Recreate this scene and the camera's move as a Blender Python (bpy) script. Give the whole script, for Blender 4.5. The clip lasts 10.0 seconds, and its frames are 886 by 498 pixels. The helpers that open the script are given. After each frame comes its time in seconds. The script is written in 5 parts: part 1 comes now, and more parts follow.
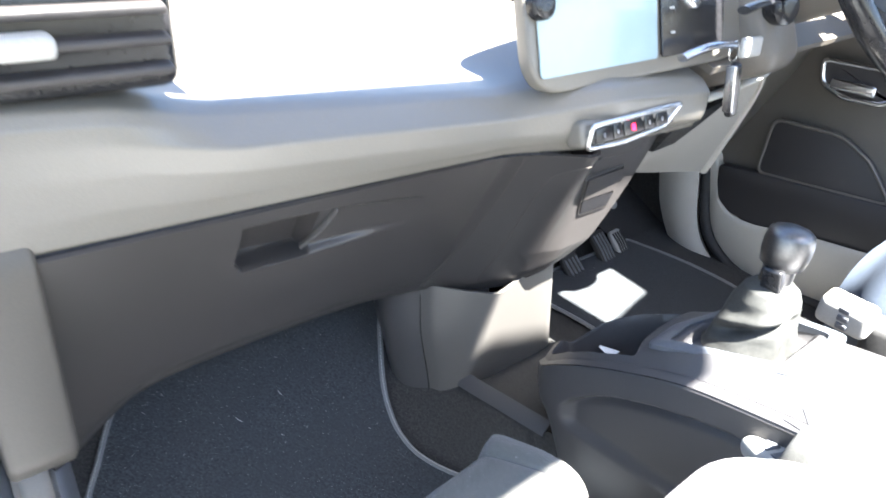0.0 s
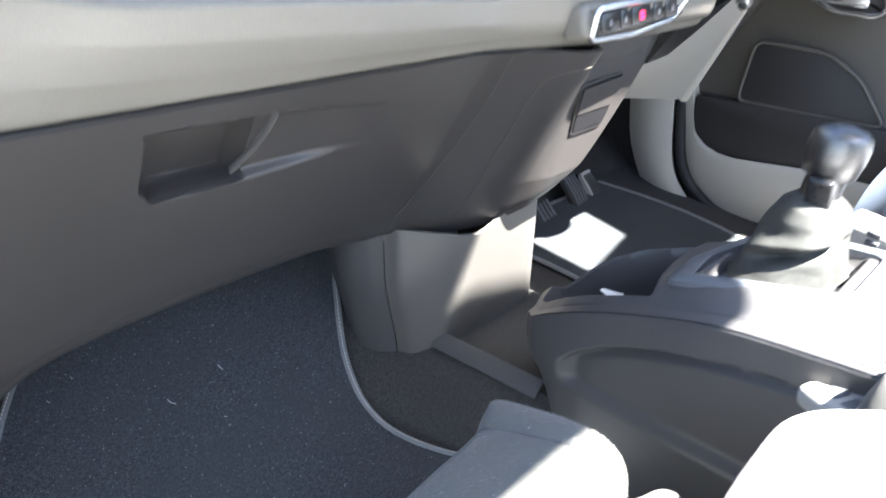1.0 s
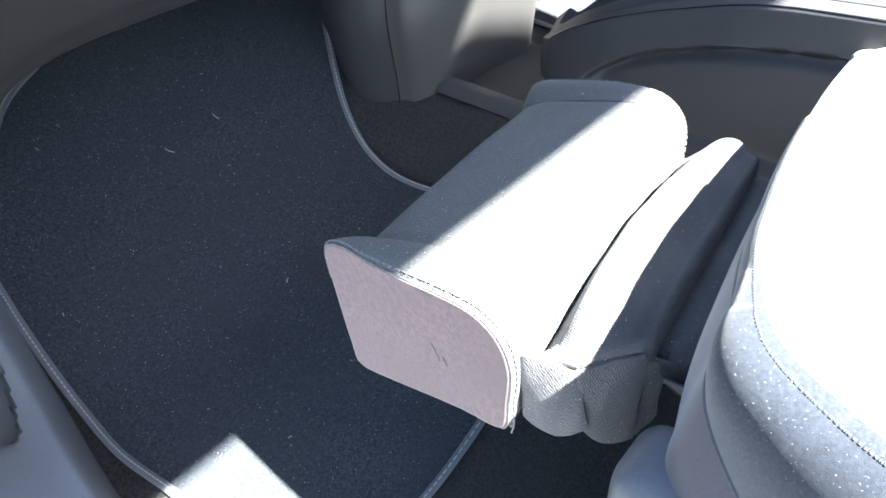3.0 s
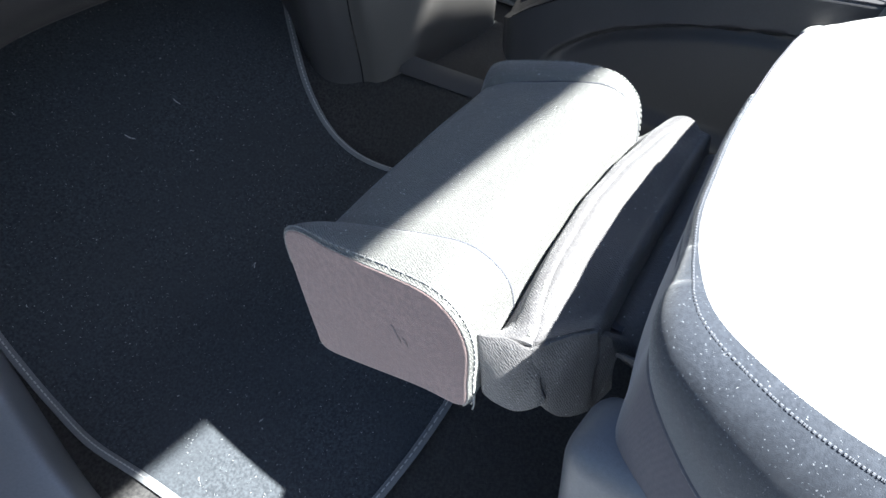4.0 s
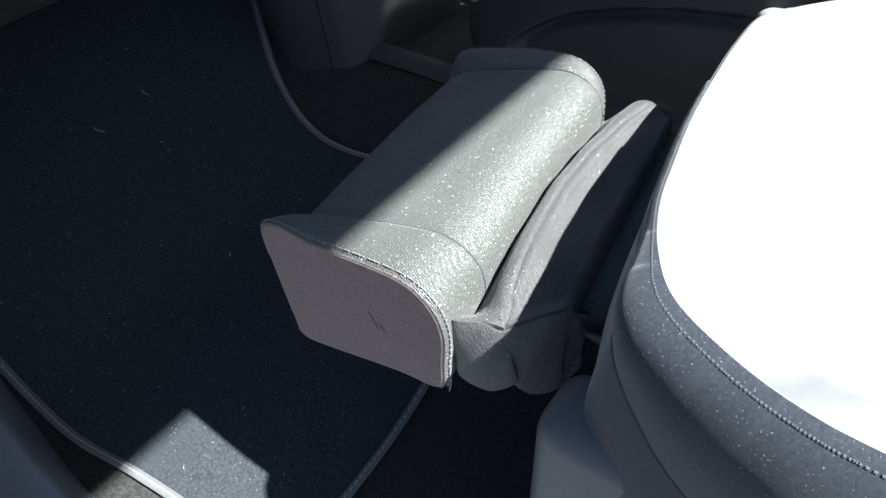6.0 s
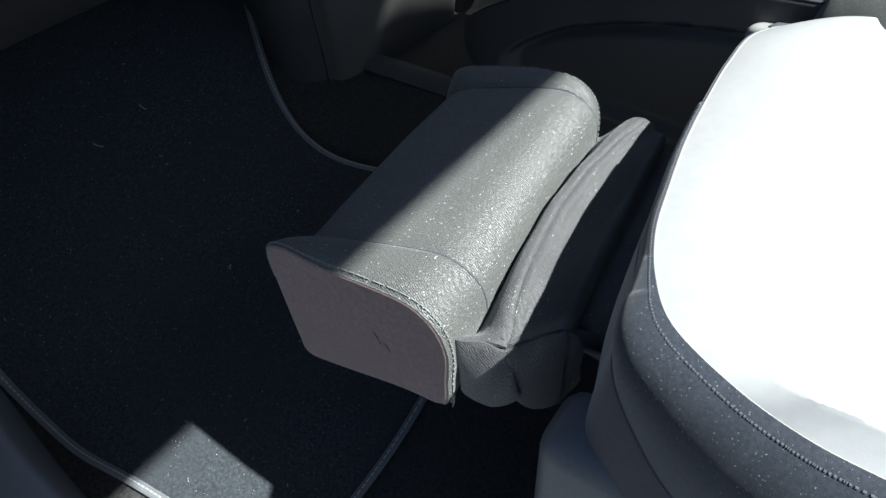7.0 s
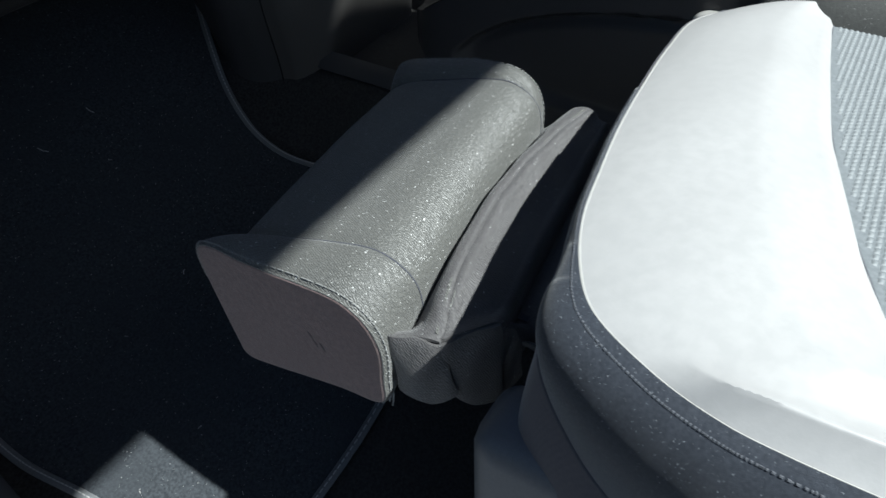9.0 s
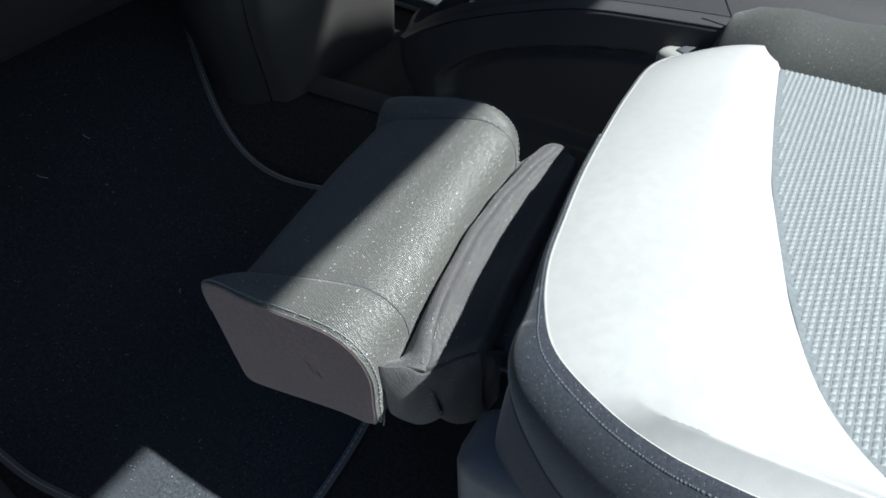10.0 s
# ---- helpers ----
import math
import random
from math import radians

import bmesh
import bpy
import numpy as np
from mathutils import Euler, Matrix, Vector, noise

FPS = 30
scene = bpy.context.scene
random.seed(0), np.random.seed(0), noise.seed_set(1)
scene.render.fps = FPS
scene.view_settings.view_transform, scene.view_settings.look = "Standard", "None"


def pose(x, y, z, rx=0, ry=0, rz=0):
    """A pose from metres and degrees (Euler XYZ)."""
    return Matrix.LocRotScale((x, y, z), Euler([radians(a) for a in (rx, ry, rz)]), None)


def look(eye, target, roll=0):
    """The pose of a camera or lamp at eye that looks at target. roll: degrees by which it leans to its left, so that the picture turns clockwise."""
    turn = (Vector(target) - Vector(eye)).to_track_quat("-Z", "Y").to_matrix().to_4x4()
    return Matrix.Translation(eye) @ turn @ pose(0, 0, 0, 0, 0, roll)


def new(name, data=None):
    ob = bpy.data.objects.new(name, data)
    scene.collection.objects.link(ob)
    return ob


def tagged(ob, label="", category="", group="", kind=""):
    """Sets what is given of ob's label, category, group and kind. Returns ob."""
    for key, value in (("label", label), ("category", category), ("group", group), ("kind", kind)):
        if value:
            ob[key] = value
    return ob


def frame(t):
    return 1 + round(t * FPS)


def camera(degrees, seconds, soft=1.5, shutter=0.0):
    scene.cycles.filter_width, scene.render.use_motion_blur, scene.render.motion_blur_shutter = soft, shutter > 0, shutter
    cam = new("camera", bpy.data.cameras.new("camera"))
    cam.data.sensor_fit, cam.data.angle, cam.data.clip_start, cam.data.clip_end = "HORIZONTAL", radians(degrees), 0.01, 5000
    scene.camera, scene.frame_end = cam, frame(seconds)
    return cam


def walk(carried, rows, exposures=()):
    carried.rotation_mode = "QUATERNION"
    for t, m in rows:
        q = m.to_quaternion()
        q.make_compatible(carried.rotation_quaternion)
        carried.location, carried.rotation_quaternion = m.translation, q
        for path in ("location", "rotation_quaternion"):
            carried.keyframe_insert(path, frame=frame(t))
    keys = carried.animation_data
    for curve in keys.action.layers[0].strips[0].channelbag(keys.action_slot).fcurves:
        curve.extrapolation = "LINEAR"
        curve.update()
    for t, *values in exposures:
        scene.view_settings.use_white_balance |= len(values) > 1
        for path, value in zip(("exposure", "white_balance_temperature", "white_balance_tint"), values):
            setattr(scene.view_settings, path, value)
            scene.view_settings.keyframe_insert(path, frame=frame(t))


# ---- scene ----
cam = camera(64.99, 10.0, soft=1.5, shutter=0.4)
PATH = [
    (0, look((-0.2511, 0.1763, 0.7865), (0.3437, 0.8660, 0.3736), 0.93)),
    (0.5, look((-0.2057, 0.1836, 0.7265), (0.4106, 0.8456, 0.3000), 0.87)),
    (1, look((-0.1868, 0.2903, 0.6853), (0.4519, 0.9120, 0.2321), 0.52)),
    (1.5, look((-0.2222, 0.3295, 0.5654), (0.4057, 0.9255, 0.0648), 0.33)),
    (2, look((-0.2787, 0.3131, 0.5413), (0.3180, 0.8593, -0.0465), 0.32)),
    (2.5, look((-0.2621, 0.3141, 0.5548), (0.3228, 0.8287, -0.0722), 0.25)),
    (4, look((-0.2525, 0.3029, 0.5723), (0.3409, 0.7533, -0.0948), 0.79)),
    (4.5, look((-0.2610, 0.3014, 0.5702), (0.3374, 0.7358, -0.1029), 1.02)),
    (5, look((-0.2605, 0.3011, 0.5708), (0.3342, 0.7315, -0.1081), 0.78)),
    (5.5, look((-0.2634, 0.2974, 0.5730), (0.3368, 0.7123, -0.1107), 1.23)),
    (6, look((-0.2571, 0.2987, 0.5848), (0.3415, 0.7074, -0.1041), 1.01)),
    (7.5, look((-0.2602, 0.3047, 0.6011), (0.3472, 0.7001, -0.0879), 0.79)),
    (8, look((-0.2534, 0.3056, 0.5968), (0.3577, 0.6928, -0.0936), 0.91)),
    (8.5, look((-0.2467, 0.3014, 0.5972), (0.3720, 0.6854, -0.0881), 0.91)),
    (9, look((-0.2424, 0.2841, 0.5898), (0.3783, 0.6633, -0.0964), 0.81)),
    (9.5, look((-0.2409, 0.2694, 0.6019), (0.3807, 0.6390, -0.0889), 0.91)),
    (10, look((-0.2529, 0.2763, 0.6338), (0.3751, 0.6363, -0.0561), 1.06)),
]
EXPOSURES = [(0.0, 4.55, 6250, 10), (0.3, 4.91, 6250, 10), (0.6, 5.12, 6250, 10), (1.0, 4.53, 6250, 10), (1.2, 4.53, 6200, 10), (1.5, 4.58, 6200, 10), (2.0, 5.42, 5950, 9), (2.5, 5.02, 5950, 9), (2.7, 4.58, 5900, 8), (4.0, 2.92, 5850, 8), (4.5, 2.61, 5850, 8), (5.5, 2.08, 5800, 7), (6.0, 1.82, 5750, 6), (7.5, 1.10, 5700, 4), (8.5, 0.88, 5700, 4), (9.0, 0.79, 5700, 4), (10.0, 0.98, 5700, 4)]
walk(cam, PATH, EXPOSURES)

# ---- light: sun from behind through the roof glass and the windscreen, sky through all openings ----
SUN_WAY = Vector((-0.03, 0.66, -1.0)).normalized()
sun_data = bpy.data.lights.new("sun", "SUN")
sun_data.energy, sun_data.angle, sun_data.color = 5.0, radians(0.8), (1.0, 0.955, 0.86)
sun_lamp = new("sun", sun_data)
sun_lamp.matrix_world = look(-SUN_WAY * 30, (0, 0, 0))
world = bpy.data.worlds.new("sky")
scene.world = world
world.use_nodes = True
wt = world.node_tree
sky = wt.nodes.new("ShaderNodeTexSky")
sky.sky_type, sky.sun_disc = "NISHITA", False
sky.sun_elevation = math.asin(-SUN_WAY.z)
sky.sun_rotation = math.atan2(-SUN_WAY.x, -SUN_WAY.y)
wt.links.new(sky.outputs[0], wt.nodes["Background"].inputs[0])
wt.nodes["Background"].inputs[1].default_value = 0.034


# ---- helpers of this scene ----
def material(name, c1, c2=None, rough=0.6, scale=60.0, bump=0.0, bump_scale=400.0, metal=0.0, sheen=0.0,
             spot=None, spot_scale=300.0, spot_at=0.74, spec=0.5, mottled=3.0, weave=0.0, weave_scale=700.0, diagonal=False):
    """Two tones mixed at two scales, fine relief, and, where asked for, lint specks or a weave."""
    m = bpy.data.materials.new(name)
    m.use_nodes = True
    nt = m.node_tree
    b = nt.nodes["Principled BSDF"]
    b.inputs["Roughness"].default_value, b.inputs["Metallic"].default_value = rough, metal
    b.inputs["Specular IOR Level"].default_value = spec
    b.inputs["Sheen Weight"].default_value, b.inputs["Sheen Roughness"].default_value = sheen, 0.45
    at = nt.nodes.new("ShaderNodeTexCoord").outputs["Object"]

    def noisy(s, detail=4.0):
        n = nt.nodes.new("ShaderNodeTexNoise")
        n.inputs["Scale"].default_value, n.inputs["Detail"].default_value = s, detail
        nt.links.new(at, n.inputs["Vector"])
        return n.outputs["Fac"]

    def blend(fac, one, two, low=0.35, high=0.65):
        r = nt.nodes.new("ShaderNodeMapRange")
        r.inputs["From Min"].default_value, r.inputs["From Max"].default_value = low, high
        nt.links.new(fac, r.inputs["Value"])
        x = nt.nodes.new("ShaderNodeMix")
        x.data_type = "RGBA"
        nt.links.new(r.outputs["Result"], x.inputs["Factor"])
        for sock, c in ((x.inputs[6], one), (x.inputs[7], two)):
            if isinstance(c, tuple):
                sock.default_value = (*c, 1)
            else:
                nt.links.new(c, sock)
        return x.outputs[2]

    c2 = c2 or tuple(v * 0.8 for v in c1)
    col = blend(noisy(scale), c1, c2)
    col = blend(noisy(mottled), col, tuple((p + q) * 0.45 for p, q in zip(c1, c2)), 0.3, 0.9)
    if spot:
        col = blend(noisy(spot_scale, 1.0), col, spot, spot_at, spot_at + 0.03)
    nt.links.new(col, b.inputs["Base Color"])
    height = None
    if bump:
        height = noisy(bump_scale, 3.0)
    if weave:
        if diagonal:
            # twill: slanted ribs, broken up by the threads that cross them
            def math_node(op, one, two):
                k = nt.nodes.new("ShaderNodeMath")
                k.operation = op
                for sock, val in zip(k.inputs, (one, two)):
                    if isinstance(val, (int, float)):
                        sock.default_value = val
                    else:
                        nt.links.new(val, sock)
                return k.outputs[0]

            def ribs(way, pitch):
                d = nt.nodes.new("ShaderNodeVectorMath")
                d.operation = "DOT_PRODUCT"
                d.inputs[1].default_value = way
                nt.links.new(at, d.inputs[0])
                turn = math_node("MULTIPLY_ADD", d.outputs["Value"], 2 * math.pi / pitch)
                nt.links.new(math_node("MULTIPLY", noisy(420, 2.0), 13.0), turn.node.inputs[2])
                return math_node("SINE", turn, 0.0)
            rib = math_node("MULTIPLY_ADD", ribs((0.82, -0.36, 0.44), 0.00112), 0.5)
            rib.node.inputs[2].default_value = 0.5
            cross = math_node("MULTIPLY_ADD", ribs((0.80, 0.42, -0.42), 0.0013), 0.22)
            nt.links.new(math_node("MULTIPLY_ADD", noisy(900, 2.0), 0.9), cross.node.inputs[2])
            height, bump = math_node("MULTIPLY_ADD", rib, 0.62), weave
            nt.links.new(cross, height.node.inputs[2])
            nt.links.new(blend(height, tuple(p * 0.45 for p in c1), col, 0.35, 1.0), b.inputs["Base Color"])
        else:
            w = nt.nodes.new("ShaderNodeTexWave")
            w.inputs["Scale"].default_value, w.inputs["Distortion"].default_value = weave_scale, 1.5
            nt.links.new(at, w.inputs["Vector"])
            v = nt.nodes.new("ShaderNodeTexWave")
            v.bands_direction = "Y"
            v.inputs["Scale"].default_value, v.inputs["Distortion"].default_value = weave_scale, 1.5
            nt.links.new(at, v.inputs["Vector"])
            a = nt.nodes.new("ShaderNodeMath")
            nt.links.new(w.outputs["Fac"], a.inputs[0])
            nt.links.new(v.outputs["Fac"], a.inputs[1])
            height, bump = a.outputs[0], weave
    if height is not None:
        bn = nt.nodes.new("ShaderNodeBump")
        bn.inputs["Strength"].default_value, bn.inputs["Distance"].default_value = bump, 0.001
        nt.links.new(height, bn.inputs["Height"])
        nt.links.new(bn.outputs["Normal"], b.inputs["Normal"])
    return m


def thing(name, label, category, kind="", group="", at=(0, 0, 0)):
    ob = new(name)
    ob.empty_display_size = 0.05
    ob.location = at
    return tagged(ob, label, category, group, kind)


def mesh_part(name, verts, faces, mat, parent=None, label="", smooth=True):
    me = bpy.data.meshes.new(name)
    me.from_pydata([tuple(map(float, v)) for v in verts], [], faces)
    me.update()
    bm = bmesh.new()
    bm.from_mesh(me)
    bmesh.ops.recalc_face_normals(bm, faces=bm.faces)
    bm.to_mesh(me)
    bm.free()
    me.polygons.foreach_set("use_smooth", [smooth] * len(me.polygons))
    if smooth:
        me.set_sharp_from_angle(angle=radians(50))
    me.materials.append(mat)
    ob = new(name, me)
    if parent is not None:
        ob.parent = parent
        if parent.location.length:
            ob.matrix_parent_inverse = Matrix.Translation(-parent.location)
    if label:
        tagged(ob, label)
    return ob


def part(name, bm, mat, parent=None, label="", smooth=True):
    me = bpy.data.meshes.new(name)
    bmesh.ops.recalc_face_normals(bm, faces=bm.faces)
    bm.to_mesh(me)
    bm.free()
    me.polygons.foreach_set("use_smooth", [smooth] * len(me.polygons))
    if smooth:
        me.set_sharp_from_angle(angle=radians(40))
    me.materials.append(mat)
    ob = new(name, me)
    if parent is not None:
        ob.parent = parent
    if label:
        tagged(ob, label)
    return ob


def sheet(fn, nu, nv, thick=0.0):
    """A surface fn(u, v), u and v from 0 to 1; with thick, a closed slab that grows away from its normal."""
    p = np.array([[fn(i / nu, j / nv) for j in range(nv + 1)] for i in range(nu + 1)], float)
    quads = [(i * (nv + 1) + j, (i + 1) * (nv + 1) + j, (i + 1) * (nv + 1) + j + 1, i * (nv + 1) + j + 1)
             for i in range(nu) for j in range(nv)]
    if not thick:
        return p.reshape(-1, 3), quads
    du, dv = np.gradient(p, axis=0), np.gradient(p, axis=1)
    n = np.cross(du, dv)
    n /= np.linalg.norm(n, axis=2, keepdims=True) + 1e-12
    q = p - n * thick
    k = (nu + 1) * (nv + 1)
    faces = quads + [(a + k, d + k, c + k, b + k) for a, b, c, d in quads]
    rim = ([i * (nv + 1) for i in range(nu + 1)] + [nu * (nv + 1) + j for j in range(1, nv + 1)]
           + [i * (nv + 1) + nv for i in range(nu - 1, -1, -1)] + [j for j in range(nv - 1, 0, -1)])
    for a, b in zip(rim, rim[1:] + rim[:1]):
        faces.append((a, b, b + k, a + k))
    return np.concatenate([p.reshape(-1, 3), q.reshape(-1, 3)]), faces


def smooth_line(points, n, closed=False):
    """n points along a smooth curve through the given points."""
    p = [Vector(q) for q in points]
    m = len(p)
    out = []
    spans = m if closed else m - 1
    for k in range(n):
        s = k / (n if closed else n - 1) * spans
        i = min(int(s), spans - 1)
        f = s - i
        get = (lambda j: p[j % m]) if closed else (lambda j: p[max(0, min(m - 1, j))])
        a, b, c, d = get(i - 1), get(i), get(i + 1), get(i + 2)
        out.append(0.5 * ((2 * b) + (c - a) * f + (2 * a - 5 * b + 4 * c - d) * f * f + (3 * b - a - 3 * c + d) * f ** 3))
    return out


def tube(points, wide, high=None, seg=8, closed=False, up=(0, 0, 1)):
    """A rod of oval section along the points, wide across and high along up; wide may be a list."""
    pts = [Vector(q) for q in points]
    n = len(pts)
    wides = wide if isinstance(wide, (list, tuple)) else [wide] * n
    verts, faces = [], []
    for i, q in enumerate(pts):
        a = pts[(i - 1) % n] if closed or i else pts[0]
        b = pts[(i + 1) % n] if closed or i < n - 1 else pts[-1]
        t = (b - a).normalized()
        side = t.cross(Vector(up))
        side = side.normalized() if side.length > 1e-5 else Vector((1, 0, 0))
        over = side.cross(t).normalized()
        h = wides[i] if high is None else high
        for k in range(seg):
            w = 2 * math.pi * k / seg
            verts.append(q + side * math.cos(w) * wides[i] + over * math.sin(w) * h)
    for i in range(n if closed else n - 1):
        j = (i + 1) % n
        for k in range(seg):
            l = (k + 1) % seg
            faces.append((i * seg + k, i * seg + l, j * seg + l, j * seg + k))
    if not closed:
        faces += [tuple(range(seg)), tuple((n - 1) * seg + k for k in reversed(range(seg)))]
    return verts, faces


def rounded_box(size, at=(0, 0, 0), r=0.004, turn=(0, 0, 0), seg=3):
    bm = bmesh.new()
    bmesh.ops.create_cube(bm, size=1.0)
    bmesh.ops.scale(bm, vec=size, verts=bm.verts)
    bmesh.ops.bevel(bm, geom=bm.edges[:], offset=min(r, min(size) * 0.49), segments=seg, affect="EDGES", profile=0.5)
    bmesh.ops.transform(bm, matrix=pose(*at, *turn), verts=bm.verts)
    return bm


def prism(outline, depth, m=Matrix(), r=0.002, seg=2):
    """An outline in its own x and y, extruded along z by depth, with rounded rims, placed by m."""
    bm = bmesh.new()
    low = [bm.verts.new((x, y, 0)) for x, y in outline]
    f = bm.faces.new(low)
    ext = bmesh.ops.extrude_face_region(bm, geom=[f])
    bmesh.ops.translate(bm, vec=(0, 0, depth), verts=[g for g in ext["geom"] if isinstance(g, bmesh.types.BMVert)])
    bmesh.ops.recalc_face_normals(bm, faces=bm.faces)
    if r:
        rims = [e for e in bm.edges if abs(e.verts[0].co.z - e.verts[1].co.z) < 1e-7]
        bmesh.ops.bevel(bm, geom=rims, offset=r, segments=seg, affect="EDGES", profile=0.5)
    bmesh.ops.transform(bm, matrix=m, verts=bm.verts)
    return bm


def rounded_outline(points, r, seg=5):
    """A polygon with its corners rounded by r."""
    out = []
    m = len(points)
    for i in range(m):
        a, b, c = Vector(points[i - 1]), Vector(points[i]), Vector(points[(i + 1) % m])
        p, q = b + (a - b).normalized() * r, b + (c - b).normalized() * r
        for k in range(seg + 1):
            f = k / seg
            out.append(tuple((1 - f) ** 2 * p + 2 * f * (1 - f) * b + f * f * q))
    return out


def lathe(profile, at, axis=(0, 0, 1), seg=24):
    """Turned from (radius, height) pairs round an axis."""
    q = Vector((0, 0, 1)).rotation_difference(Vector(axis)).to_matrix()
    verts, faces = [], []
    for r, h in profile:
        for k in range(seg):
            w = 2 * math.pi * k / seg
            verts.append(q @ Vector((r * math.cos(w), r * math.sin(w), h)) + Vector(at))
    for i in range(len(profile) - 1):
        for k in range(seg):
            l = (k + 1) % seg
            faces.append((i * seg + k, i * seg + l, (i + 1) * seg + l, (i + 1) * seg + k))
    faces += [tuple(reversed(range(seg))), tuple((len(profile) - 1) * seg + k for k in range(seg))]
    return verts, faces


def ease(a, b, v):
    f = min(1.0, max(0.0, (v - a) / (b - a)))
    return f * f * (3 - 2 * f)


def curve(table, v):
    return float(np.interp(v, [t[0] for t in table], [t[1] for t in table]))


def softer(table, v, w):
    return sum(curve(table, v + d * w) for d in (-1, -0.5, 0, 0.5, 1)) / 5


# ---- materials ----
CARPET = material("floor_carpet", (0.016, 0.0155, 0.016), (0.055, 0.053, 0.051), 0.95, 330, 0.9, 700, sheen=0.05, spot=(0.22, 0.21, 0.2), spot_scale=420, spot_at=0.80)
MAT = material("mat_velour", (0.0198, 0.0236, 0.0285), (0.060, 0.067, 0.076), 0.95, 380, 1.0, 700, sheen=0.08, spot=(0.34, 0.34, 0.33), spot_scale=520, spot_at=0.745, mottled=14)
BINDING = material("mat_binding", (0.190, 0.197, 0.204), (0.135, 0.141, 0.147), 0.65, 900, 0.5, 1500, sheen=0.4)
THREAD = material("pale_thread", (0.55, 0.54, 0.52), (0.45, 0.44, 0.43), 0.8, 900)
DASH_UP = material("dash_soft_plastic", (0.180, 0.166, 0.146), (0.158, 0.147, 0.130), 0.27, 900, 0.15, 1600, spec=0.5)
DASH_LOW = material("dash_hard_plastic", (0.049, 0.0450, 0.0445), (0.042, 0.0385, 0.038), 0.36, 700, 0.2, 1500, spec=0.45, mottled=9)
CONSOLE = material("console_plastic", (0.072, 0.070, 0.073), (0.060, 0.058, 0.061), 0.42, 700, 0.15, 1500)
COLUMN = material("column_plastic", (0.112, 0.106, 0.100), (0.097, 0.092, 0.087), 0.34, 700, 0.15, 1500)
BLACK = material("black_gloss", (0.012, 0.012, 0.014), (0.02, 0.02, 0.022), 0.25, 200, mottled=20)
RUBBER = material("black_rubber", (0.02, 0.02, 0.021), (0.035, 0.035, 0.036), 0.7, 300, 0.3, 900)
BEIGE = material("beige_trim", (0.60, 0.565, 0.50), (0.54, 0.51, 0.455), 0.5, 500, 0.15, 1500)
DOOR = material("door_grey_plastic", (0.135, 0.119, 0.101), (0.112, 0.100, 0.086), 0.45, 600, 0.2, 1400)
KNEE = material("knee_panel_plastic", (0.41, 0.385, 0.345), (0.365, 0.343, 0.308), 0.5, 500, 0.15, 1500)
DOOR_DARK = material("door_dark_plastic", (0.034, 0.031, 0.032), (0.044, 0.040, 0.040), 0.5, 600, 0.2, 1400)
CHROME = material("satin_chrome", (0.72, 0.72, 0.73), (0.65, 0.65, 0.66), 0.22, 300, metal=1.0)
LEATHER_W = material("white_leather", (0.470, 0.462, 0.455), (0.432, 0.426, 0.420), 0.40, 150, 0.05, 900, mottled=8)
LEATHER_B = material("blue_grey_leather", (0.066, 0.082, 0.112), (0.054, 0.068, 0.095), 0.5, 200, 0.2, 900, mottled=10)
FELT = material("charcoal_felt", (0.018, 0.022, 0.031), (0.036, 0.042, 0.055), 0.75, 700, 0.25, 2600, sheen=0.3, spot=(0.20, 0.21, 0.23), spot_scale=1100, spot_at=0.715, mottled=40, spec=0.3)
BOLSTER = material("dark_bolster_cloth", (0.044, 0.045, 0.043), (0.068, 0.069, 0.065), 0.85, 500, 0.4, 1500, sheen=0.15, spot=(0.26, 0.26, 0.25), spot_scale=800, spot_at=0.73, mottled=14)
WOVEN = material("grey_woven_cloth", (0.095, 0.095, 0.088), (0.148, 0.147, 0.136), 0.44, 800, sheen=0.2, spot=(0.62, 0.62, 0.60), spot_scale=640, spot_at=0.715, weave=0.5, weave_scale=420, diagonal=True, mottled=12, spec=0.7)
SUEDE = material("mauve_grey_suede", (0.262, 0.178, 0.163), (0.182, 0.130, 0.121), 0.9, 300, 0.5, 1200, sheen=0.3, mottled=22)
FOLD = material("dark_grey_woven_cloth", (0.070, 0.066, 0.068), (0.102, 0.098, 0.097), 0.6, 500, sheen=0.2, spot=(0.5, 0.5, 0.5), spot_scale=700, spot_at=0.745, weave=0.4, weave_scale=420, diagonal=True, mottled=12)
GAITER = material("blue_grey_gaiter_cloth", (0.046, 0.049, 0.064), (0.060, 0.063, 0.079), 0.9, 600, sheen=0.35, weave=0.06, weave_scale=330)
FLANK = material("mauve_grey_flank_cloth", (0.075, 0.068, 0.080), (0.060, 0.056, 0.068), 0.9, 500, sheen=0.3, weave=0.08, weave_scale=330)
SCUFF = material("worn_suede", (0.27, 0.22, 0.205), (0.22, 0.18, 0.17), 0.9, 500)
STITCH = material("grey_thread", (0.26, 0.26, 0.255), (0.20, 0.20, 0.195), 0.8, 900)
MESH = material("grey_mesh_cloth", (0.150, 0.165, 0.174), (0.200, 0.217, 0.227), 0.85, 350, 0.4, 700, sheen=0.2)
TUFT = material("pale_mesh_knit", (0.200, 0.216, 0.223), (0.275, 0.292, 0.30), 0.6, 300)
SHIELD = material("grey_seat_plastic", (0.115, 0.12, 0.135), (0.10, 0.105, 0.118), 0.45, 500, 0.15, 1300)
# Display glass coloured pale blue to carry its white-blue reflection.
GLARE_GLASS = material("glare_tinted_glass", (0.30, 0.40, 0.44), (0.36, 0.45, 0.48), 0.12, 8, mottled=5)
